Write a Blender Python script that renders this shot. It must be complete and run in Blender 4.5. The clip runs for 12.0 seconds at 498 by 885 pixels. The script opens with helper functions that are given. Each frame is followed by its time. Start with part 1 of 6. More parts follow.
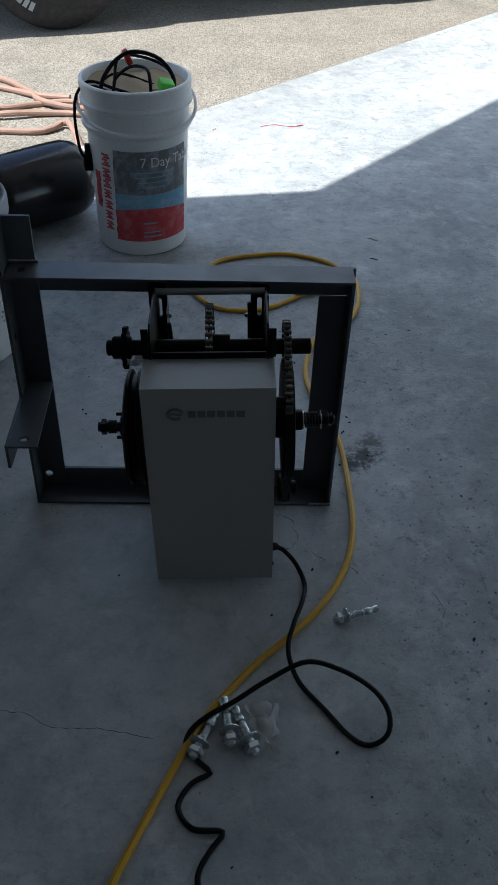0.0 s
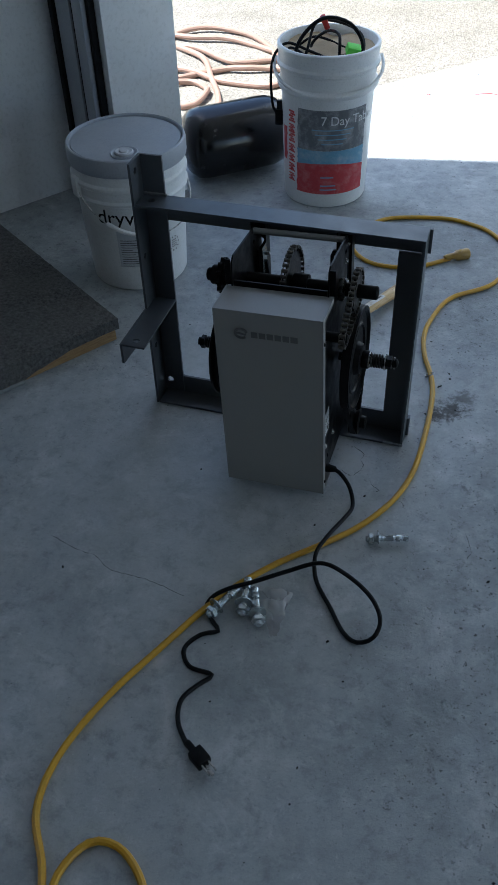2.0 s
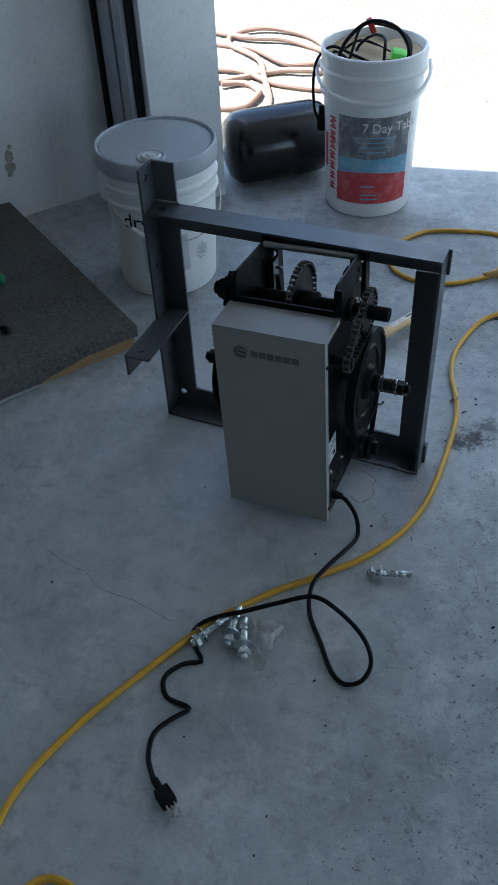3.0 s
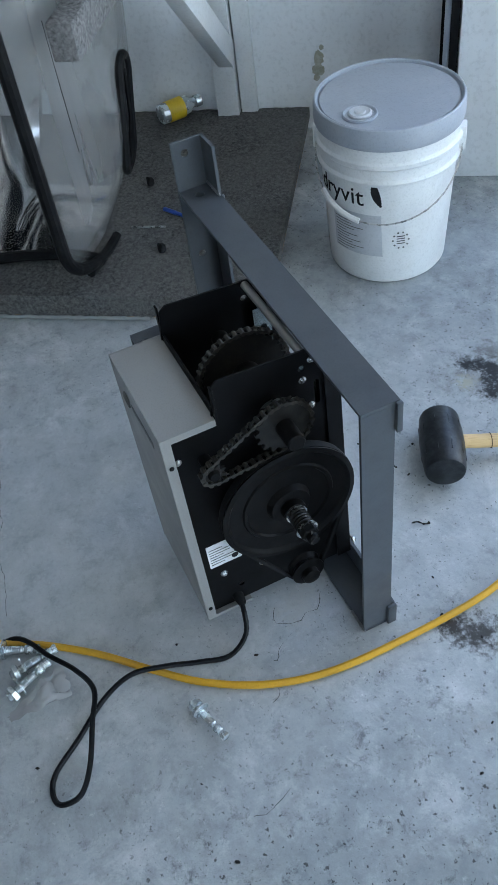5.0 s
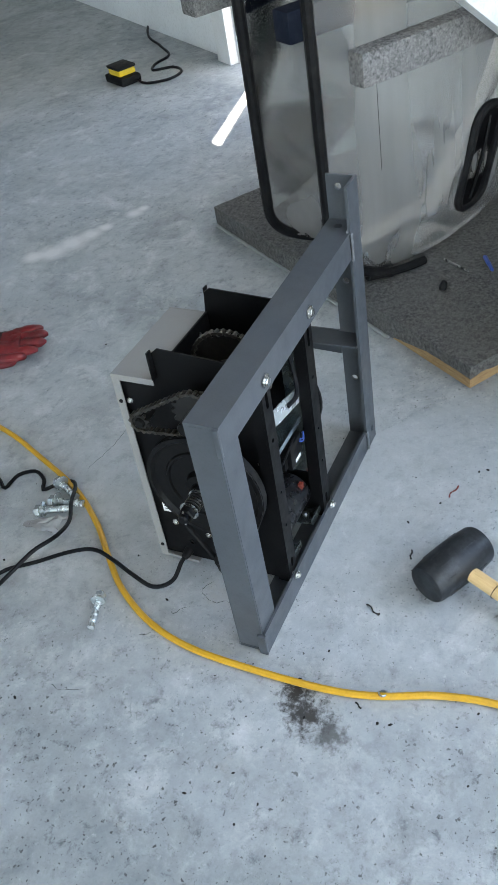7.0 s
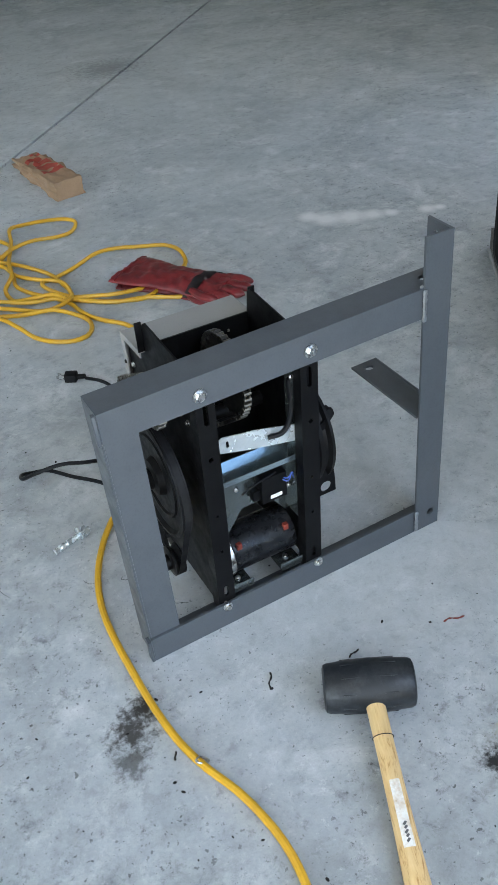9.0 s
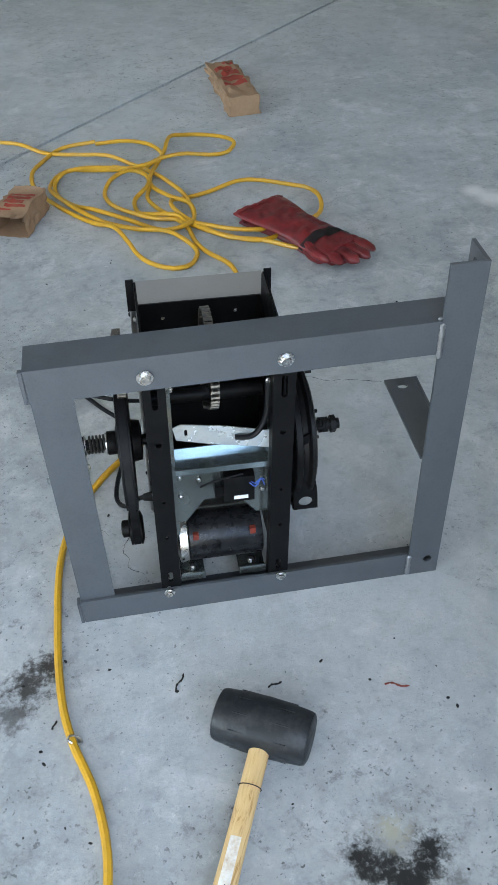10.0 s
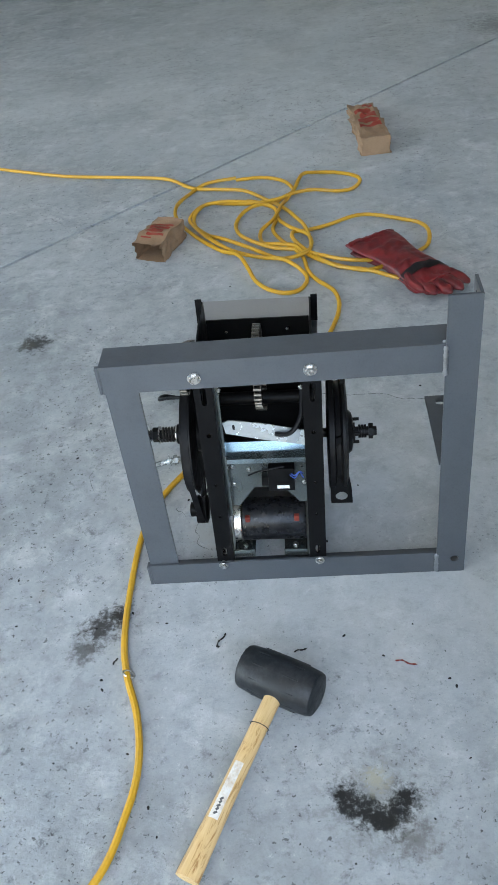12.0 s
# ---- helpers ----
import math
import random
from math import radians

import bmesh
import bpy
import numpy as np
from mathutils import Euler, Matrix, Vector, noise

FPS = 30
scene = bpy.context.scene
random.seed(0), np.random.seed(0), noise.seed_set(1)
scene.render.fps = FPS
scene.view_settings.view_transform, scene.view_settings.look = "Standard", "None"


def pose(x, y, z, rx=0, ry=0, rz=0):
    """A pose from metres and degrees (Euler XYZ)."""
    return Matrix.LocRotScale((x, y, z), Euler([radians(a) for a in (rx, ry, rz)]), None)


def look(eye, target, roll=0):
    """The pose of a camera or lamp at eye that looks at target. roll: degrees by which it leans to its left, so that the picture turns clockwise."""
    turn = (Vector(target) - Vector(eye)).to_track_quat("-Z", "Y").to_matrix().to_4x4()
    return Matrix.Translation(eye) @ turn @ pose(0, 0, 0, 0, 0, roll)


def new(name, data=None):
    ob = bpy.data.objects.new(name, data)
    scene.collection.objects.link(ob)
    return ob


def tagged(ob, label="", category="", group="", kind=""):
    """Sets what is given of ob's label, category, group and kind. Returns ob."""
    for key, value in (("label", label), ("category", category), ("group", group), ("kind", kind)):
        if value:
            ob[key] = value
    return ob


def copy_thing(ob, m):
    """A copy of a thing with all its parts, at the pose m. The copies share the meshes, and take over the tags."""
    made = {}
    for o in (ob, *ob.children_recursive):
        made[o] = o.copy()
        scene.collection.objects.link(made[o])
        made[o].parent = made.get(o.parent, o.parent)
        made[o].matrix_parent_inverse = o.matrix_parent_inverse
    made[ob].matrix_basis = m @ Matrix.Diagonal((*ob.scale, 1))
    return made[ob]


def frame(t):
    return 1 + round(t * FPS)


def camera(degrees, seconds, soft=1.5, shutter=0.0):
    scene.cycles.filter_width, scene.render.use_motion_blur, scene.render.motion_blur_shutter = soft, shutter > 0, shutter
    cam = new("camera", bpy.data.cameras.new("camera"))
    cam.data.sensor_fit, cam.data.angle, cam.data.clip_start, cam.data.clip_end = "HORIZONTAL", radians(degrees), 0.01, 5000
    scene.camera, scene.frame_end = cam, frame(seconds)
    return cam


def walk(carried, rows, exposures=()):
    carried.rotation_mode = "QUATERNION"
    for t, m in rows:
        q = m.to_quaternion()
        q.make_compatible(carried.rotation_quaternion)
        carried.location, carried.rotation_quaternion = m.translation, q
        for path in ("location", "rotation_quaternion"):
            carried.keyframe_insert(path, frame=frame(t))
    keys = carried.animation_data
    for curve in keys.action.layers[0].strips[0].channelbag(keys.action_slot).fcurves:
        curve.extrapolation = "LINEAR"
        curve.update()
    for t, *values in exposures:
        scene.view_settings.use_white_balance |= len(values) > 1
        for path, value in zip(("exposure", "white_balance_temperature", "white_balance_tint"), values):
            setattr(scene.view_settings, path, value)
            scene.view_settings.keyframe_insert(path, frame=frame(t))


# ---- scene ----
cam = camera(31.9, 12.0)
PATH = [
    (0, (0.362, -1.3, 1.201), (0.422, 0.235, -0.08), 2.1),
    (0.5, (0.479, -1.406, 1.205), (0.381, 0.122, -0.082), -0.9),
    (1, (0.56, -1.396, 1.215), (0.323, 0.109, -0.081), -1.4),
    (1.5, (0.646, -1.383, 1.214), (0.325, 0.067, -0.126), -0.2),
    (2, (0.715, -1.48, 1.294), (0.232, -0.079, -0.05), -2.2),
    (2.5, (0.786, -1.542, 1.334), (0.264, -0.149, -0.004), -1.7),
    (3, (0.799, -1.363, 1.274), (0.179, -0.014, -0.066), -3.1),
    (3.2, (0.806, -1.255, 1.274), (0.137, 0.054, -0.082), -3.9),
    (4.8, (1.159, -0.479, 1.225), (-0.057, 0.089, -0.258), -8.0),
    (5, (1.189, -0.399, 1.246), (-0.088, 0.026, -0.233), -9.2),
    (5.5, (1.307, -0.172, 1.263), (-0.093, -0.174, -0.166), -12.5),
    (6, (1.377, 0.041, 1.268), (-0.04, -0.137, -0.132), -10.3),
    (6.5, (1.34, 0.319, 1.215), (-0.064, -0.164, -0.126), -10.6),
    (7, (1.31, 0.496, 1.225), (0.017, -0.301, -0.076), -11.4),
    (7.2, (1.3, 0.585, 1.23), (0.083, -0.34, -0.06), -11.9),
    (8.8, (0.866, 0.882, 1.153), (0.122, -0.491, -0.097), -6.8),
    (9, (0.79, 0.9, 1.145), (0.119, -0.517, -0.096), -6.6),
    (9.5, (0.624, 0.932, 1.166), (0.166, -0.566, -0.077), -4.6),
    (10, (0.422, 0.865, 1.134), (0.22, -0.599, -0.213), -2.2),
    (10.5, (0.305, 0.88, 1.165), (0.273, -0.588, -0.193), -1.8),
    (11, (0.174, 0.988, 1.195), (0.277, -0.476, -0.165), -4.7),
    (11.5, (0.138, 1.081, 1.228), (0.315, -0.418, -0.084), -8.4),
    (12, (0.228, 1.081, 1.238), (0.414, -0.447, -0.039), -7.9),
]
EXPOSURES = [(0, 0.75, 6250, 8), (0.5, 0.95, 6150, 8), (1.0, 1.47, 6000, 7), (1.5, 1.80, 5950, 6), (2.0, 1.42, 5950, 7), (2.5, 1.68, 5900, 6), (3.2, 1.78, 5900, 6), (4.8, 2.68, 6100, 7), (5.5, 3.1, 6550, 8), (7, 3.2, 6900, 8), (9, 3.16, 7000, 8), (12, 3.14, 7000, 8)]
walk(cam, [(t, look(eye, target, roll)) for t, eye, target, roll in PATH], EXPOSURES)

# ---- light ----
SUN_DIR = 10.0      # heading of the sunlight over the ground, degrees from x
SUN_ELEV = 66.0
world = bpy.data.worlds.new("sky")
scene.world = world
world.use_nodes = True
wn = world.node_tree
sky = wn.nodes.new("ShaderNodeTexSky")
sky.sky_type = "NISHITA"
sky.sun_disc = False
sky.sun_elevation = radians(SUN_ELEV)
sky.sun_rotation = radians(90 - (SUN_DIR + 180))
wn.links.new(sky.outputs[0], wn.nodes["Background"].inputs[0])
wn.nodes["Background"].inputs[1].default_value = 0.12

sun = new("sun", bpy.data.lights.new("sun", "SUN"))
sun.data.energy = 5.0
sun.data.angle = radians(0.6)
sun.data.color = (1.0, 0.95, 0.88)
_d = Vector((math.cos(radians(SUN_DIR)) * math.cos(radians(SUN_ELEV)), math.sin(radians(SUN_DIR)) * math.cos(radians(SUN_ELEV)), -math.sin(radians(SUN_ELEV))))
sun.matrix_world = look((0, 0, 6), Vector((0, 0, 6)) + _d)

# building axes: a runs along the wall, b from the room to the outside
WALL_ANGLE = 56.14
BUILD = pose(0, 0, 0, 0, 0, WALL_ANGLE)


def ab(a, b, z=0.0):
    return BUILD @ Vector((a, b, z))


def opening_lamp(a0, b0, a1, b1, z0, z1, power, colour):
    """An area lamp across an opening, seen or assumed, that spans the two plan points."""
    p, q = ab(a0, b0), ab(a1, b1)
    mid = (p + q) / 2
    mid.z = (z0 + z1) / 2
    lamp = new("opening_area_lamp", bpy.data.lights.new("opening_area_lamp", "AREA"))
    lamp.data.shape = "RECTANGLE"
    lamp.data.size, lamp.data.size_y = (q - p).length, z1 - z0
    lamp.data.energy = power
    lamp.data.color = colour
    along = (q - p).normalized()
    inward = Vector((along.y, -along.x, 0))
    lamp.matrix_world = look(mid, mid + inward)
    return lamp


opening_lamp(1.35, 0.95, 5.6, 0.45, 0.25, 2.65, 15, (0.84, 0.925, 1.0))
# East and south lamps are added fill at assumed, unseen openings.
opening_lamp(6.25, -0.9, 6.25, -6.4, 0.2, 2.75, 19.5, (0.84, 0.925, 1.0))
opening_lamp(3.0, -7.45, 0.1, -7.45, 0.2, 2.75, 3.6, (0.84, 0.925, 1.0))


# ---- materials ----
class Mat:
    """A small builder for node materials."""

    def __init__(self, name, rough=0.5, metal=0.0):
        self.mat = bpy.data.materials.new(name)
        self.mat.use_nodes = True
        self.t = self.mat.node_tree
        self.b = self.t.nodes["Principled BSDF"]
        self.b.inputs["Roughness"].default_value = rough
        self.b.inputs["Metallic"].default_value = metal
        self.co = self.n("ShaderNodeTexCoord").outputs["Object"]

    def n(self, kind, **values):
        node = self.t.nodes.new(kind)
        for key, value in values.items():
            node.inputs[key].default_value = value
        return node

    def l(self, a, b):
        self.t.links.new(a, b)

    def world_space(self):
        self.co = self.n("ShaderNodeNewGeometry").outputs["Position"]
        return self

    def noise(self, scale, detail=4.0, rough=0.6, dist=0.0, stretch=None):
        node = self.n("ShaderNodeTexNoise", Scale=scale, Detail=detail, Roughness=rough, Distortion=dist)
        co = self.co
        if stretch:
            m = self.n("ShaderNodeMapping")
            m.inputs["Scale"].default_value = stretch
            self.l(co, m.inputs["Vector"])
            co = m.outputs["Vector"]
        self.l(co, node.inputs["Vector"])
        return node.outputs["Fac"]

    def voronoi(self, scale, feature="F1"):
        node = self.n("ShaderNodeTexVoronoi", Scale=scale)
        node.feature = feature
        self.l(self.co, node.inputs["Vector"])
        return node.outputs["Distance"]

    def ramp(self, fac, *stops):
        node = self.n("ShaderNodeValToRGB")
        e = node.color_ramp.elements
        while len(e) < len(stops):
            e.new(0.5)
        for el, (p, c) in zip(e, stops):
            el.position = p
            el.color = (c, c, c, 1) if isinstance(c, (int, float)) else (*c, 1)
        self.l(fac, node.inputs["Fac"])
        return node.outputs["Color"]

    def mix(self, a, b, fac, kind="MIX"):
        node = self.t.nodes.new("ShaderNodeMix")
        node.data_type = "RGBA"
        node.blend_type = kind
        for k, v in ((0, fac), (6, a), (7, b)):
            socket = node.inputs[k]
            if isinstance(v, (int, float)):
                socket.default_value = v if k == 0 else (v, v, v, 1)
            elif isinstance(v, tuple):
                socket.default_value = (*v, 1)
            else:
                self.l(v, socket)
        return node.outputs[2]

    def math(self, op, a, b=0.0):
        node = self.t.nodes.new("ShaderNodeMath")
        node.operation = op
        for socket, v in ((node.inputs[0], a), (node.inputs[1], b)):
            if isinstance(v, (int, float)):
                socket.default_value = v
            else:
                self.l(v, socket)
        return node.outputs[0]

    def colour(self, c):
        if isinstance(c, tuple):
            self.b.inputs["Base Color"].default_value = (*c, 1)
        else:
            self.l(c, self.b.inputs["Base Color"])
        return self

    def roughness(self, c):
        self.l(c, self.b.inputs["Roughness"])
        return self

    def bump(self, height, strength=0.3, distance=0.002):
        node = self.n("ShaderNodeBump", Strength=strength, Distance=distance)
        self.l(height, node.inputs["Height"])
        self.l(node.outputs["Normal"], self.b.inputs["Normal"])
        return self

    def spot(self, x, y, radius, wob=0.6, grain=26):
        """A ragged round mask on the ground about a point, 1 inside."""
        sep = self.n("ShaderNodeVectorMath")
        sep.operation = "DISTANCE"
        self.l(self.co, sep.inputs[0])
        sep.inputs[1].default_value = (x, y, 0)
        d = self.math("DIVIDE", sep.outputs["Value"], radius)
        wobble = self.math("MULTIPLY", self.math("SUBTRACT", self.noise(grain, 8, 0.78, 0.15), 0.5), wob * 4)
        return self.ramp(self.math("ADD", d, wobble), (0.3, 1.0), (1.05, 0.0))


def worn(name, base, dirt, rough=0.5, metal=0.0, scale=30, amount=0.5, grain=220, relief=0.15):
    """Paint or plastic with fine grain and blotchy wear."""
    m = Mat(name, rough, metal)
    blot = m.ramp(m.noise(scale, 6, 0.7), (0.45, 0.0), (0.75, amount))
    c = m.mix(base, dirt, blot)
    fine = m.noise(grain, 3)
    c = m.mix(c, m.mix(c, 0.0, 0.35), m.ramp(fine, (0.5, 0.0), (0.8, 0.5)))
    m.colour(c)
    m.roughness(m.ramp(m.noise(scale * 1.7, 4), (0.3, max(0.02, rough - 0.1)), (0.75, min(1, rough + 0.12))))
    m.bump(fine, relief, 0.0006)
    return m.mat


def concrete():
    m = Mat("trowelled_concrete", 0.62).world_space()
    big = m.noise(0.9, 6, 0.62, 0.5)
    cloud = m.noise(3.4, 8, 0.68, 0.35)
    pale = m.noise(7.5, 9, 0.74, 0.45)
    mottle = m.noise(21, 10, 0.76, 0.2)
    fine = m.noise(150, 5, 0.7)
    c = m.ramp(big, (0.3, (0.29, 0.318, 0.335)), (0.7, (0.44, 0.465, 0.478)))
    c = m.mix(c, (0.205, 0.228, 0.242), m.ramp(cloud, (0.46, 0.0), (0.66, 0.62)))
    c = m.mix(c, (0.66, 0.675, 0.68), m.ramp(pale, (0.53, 0.0), (0.70, 0.6)))
    c = m.mix(c, (0.17, 0.187, 0.198), m.ramp(mottle, (0.51, 0.0), (0.65, 0.62)))
    c = m.mix(c, (0.58, 0.595, 0.60), m.ramp(mottle, (0.30, 0.5), (0.46, 0.0)))
    c = m.mix(c, (0.22, 0.23, 0.24), m.ramp(fine, (0.54, 0.0), (0.72, 0.5)))
    # deep garage floor: paler colour makes up for weak lamp light there
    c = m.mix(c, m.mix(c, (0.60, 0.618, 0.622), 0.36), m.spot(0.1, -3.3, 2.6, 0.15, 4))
    # paler patch round the motor, floor mottled darker in a ring beyond it
    motor_patch = m.spot(0.26, -0.08, 0.74, 0.22, 9)
    outer_ring = m.math("MULTIPLY", m.math("SUBTRACT", 1.0, motor_patch), m.spot(0.75, 0.15, 1.5, 0.2, 7))
    c = m.mix(c, m.mix(c, (0.62, 0.64, 0.65), 0.3), motor_patch)
    c = m.mix(c, m.mix(c, (0.155, 0.17, 0.18), 0.62), m.math("MULTIPLY", outer_ring, m.ramp(m.noise(5.5, 9, 0.75, 0.3), (0.36, 0.15), (0.6, 0.85))))
    # dirty traffic zones: scuffs and grit
    zone = m.ramp(m.noise(1.6, 4, 0.6), (0.42, 0.2), (0.62, 0.9))
    for x, y, r in ((0.82, -0.02, 0.34), (0.80, -0.42, 0.2), (0.28, 0.42, 0.30), (0.80, 0.48, 0.30), (0.70, -0.75, 0.2)):
        zone = m.mix(zone, 1.0, m.math("MULTIPLY", m.spot(x, y, r, 0.35), 0.7))
    clean = m.math("MULTIPLY", m.math("SUBTRACT", 1.0, m.math("MULTIPLY", m.spot(0.15, -0.35, 0.62, 0.25, 9), 0.8)), m.math("SUBTRACT", 1.0, m.math("MULTIPLY", m.spot(0.3, -0.95, 0.6, 0.25, 9), 0.75)))
    zone = m.math("MULTIPLY", zone, clean)
    scuff = m.ramp(m.noise(30, 10, 0.80, 0.25), (0.545, 0.0), (0.65, 0.85))
    c = m.mix(c, (0.085, 0.092, 0.097), m.math("MULTIPLY", scuff, zone))
    grit = m.ramp(m.noise(78, 4, 0.65), (0.628, 0.0), (0.662, 0.9))
    c = m.mix(c, (0.03, 0.03, 0.03), m.math("MULTIPLY", grit, zone))
    dots = m.ramp(m.noise(135, 2, 0.5), (0.672, 0.0), (0.702, 0.9))
    c = m.mix(c, (0.04, 0.04, 0.04), m.math("MULTIPLY", dots, m.math("MULTIPLY", clean, m.ramp(m.noise(3.1, 5, 0.7), (0.42, 0.1), (0.6, 1.0)))))
    fleck = m.ramp(m.noise(44, 8, 0.82, 0.2), (0.58, 0.0), (0.68, 0.55))
    c = m.mix(c, (0.72, 0.73, 0.73), m.math("MULTIPLY", fleck, m.ramp(m.noise(2.3, 5, 0.7), (0.4, 0.15), (0.62, 1.0))))
    rust = m.ramp(m.noise(7, 6, 0.7, 0.5), (0.64, 0.0), (0.75, 0.22))
    c = m.mix(c, (0.30, 0.24, 0.17), rust)
    # oil and burn marks, and pale levelling patches
    for x, y, r, col, k in ((0.19, 0.44, 0.09, (0.13, 0.13, 0.12), 0.45), (0.632, 0.072, 0.032, (0.02, 0.018, 0.016), 1.0), (0.662, 0.10, 0.042, (0.025, 0.022, 0.02), 0.95), (0.684, 0.148, 0.034, (0.04, 0.036, 0.032), 0.75), (0.24, 0.424, 0.024, (0.006, 0.006, 0.006), 1.0), (0.213, 0.452, 0.03, (0.006, 0.006, 0.006), 1.0), (0.178, 0.464, 0.03, (0.006, 0.006, 0.006), 1.0), (0.148, 0.43, 0.028, (0.006, 0.006, 0.006), 1.0), (0.195, 0.461, 0.028, (0.006, 0.006, 0.006), 1.0), (0.162, 0.45, 0.026, (0.006, 0.006, 0.006), 1.0), (0.228, 0.438, 0.024, (0.008, 0.008, 0.008), 1.0),
                            (0.19, 0.402, 0.024, (0.36, 0.34, 0.26), 0.8), (0.14, 0.50, 0.035, (0.1, 0.09, 0.08), 0.6), (1.0, -0.872, 0.05, (0.02, 0.02, 0.02), 0.95), (1.03, -0.86, 0.03, (0.05, 0.05, 0.04), 0.8),
                            (-0.70, -3.35, 0.2, (0.10, 0.10, 0.10), 0.6), (0.485, -0.125, 0.05, (0.42, 0.42, 0.40), 0.6)):
        c = m.mix(c, col, m.math("MULTIPLY", m.spot(x, y, r, 0.95, 52), k))
    for x, y, r in ((-0.53, -1.275, 0.045), (-0.565, -1.225, 0.06), (-0.63, -1.19, 0.06), (-0.69, -1.16, 0.045), (-0.74, -1.135, 0.032), (-0.84, -1.085, 0.035), (-0.875, -1.07, 0.025)):
        c = m.mix(c, (0.66, 0.665, 0.655), m.math("MULTIPLY", m.spot(x, y, r, 0.12), 0.85))
    m.colour(c)
    m.roughness(m.ramp(cloud, (0.3, 0.42), (0.7, 0.75)))
    pits = m.ramp(m.voronoi(95), (0.05, 0.0), (0.35, 1.0))
    rough_zone = m.spot(1.05, 0.8, 0.62, 0.35)
    h = m.math("ADD", m.math("ADD", m.math("MULTIPLY", fine, 0.4), m.math("MULTIPLY", mottle, 0.5)), m.math("MULTIPLY", m.math("MULTIPLY", pits, rough_zone), 1.4))
    m.bump(h, 0.4, 0.004)
    return m.mat


def gravel():
    m = Mat("packed_gravel", 0.95).world_space()
    v = m.n("ShaderNodeTexVoronoi", Scale=105.0)
    m.l(m.co, v.inputs["Vector"])
    c = m.ramp(v.outputs["Color"], (0.1, (0.21, 0.195, 0.165)), (0.9, (0.35, 0.325, 0.28)))
    c = m.mix(c, (0.13, 0.12, 0.105), m.ramp(m.noise(3, 6, 0.7), (0.45, 0.0), (0.75, 0.6)))
    c = m.mix(c, (0.10, 0.09, 0.08), m.ramp(v.outputs["Distance"], (0.5, 0.0), (0.9, 0.7)))
    m.colour(c)
    m.bump(m.math("ADD", v.outputs["Distance"], m.noise(25, 5)), 0.7, 0.008)
    return m.mat


def carpet(name, low, high, wear):
    m = Mat(name, 1.0).world_space()
    tuft = m.noise(120, 7, 0.85)
    c = m.ramp(tuft, (0.36, low), (0.68, high))
    c = m.mix(c, wear, m.ramp(m.noise(6, 6, 0.7), (0.4, 0.0), (0.7, 0.5)))
    m.colour(c)
    m.bump(tuft, 0.9, 0.004)
    return m.mat


def wood(name, light, dark, rough=0.55, stretch=(14, 1.2, 14)):
    m = Mat(name, rough)
    g = m.noise(9, 6, 0.65, 1.4, stretch)
    c = m.ramp(g, (0.3, dark), (0.62, light))
    c = m.mix(c, dark, m.ramp(m.noise(60, 4, 0.7, 0, stretch), (0.55, 0.0), (0.75, 0.6)))
    m.colour(c)
    m.bump(g, 0.2, 0.001)
    return m.mat


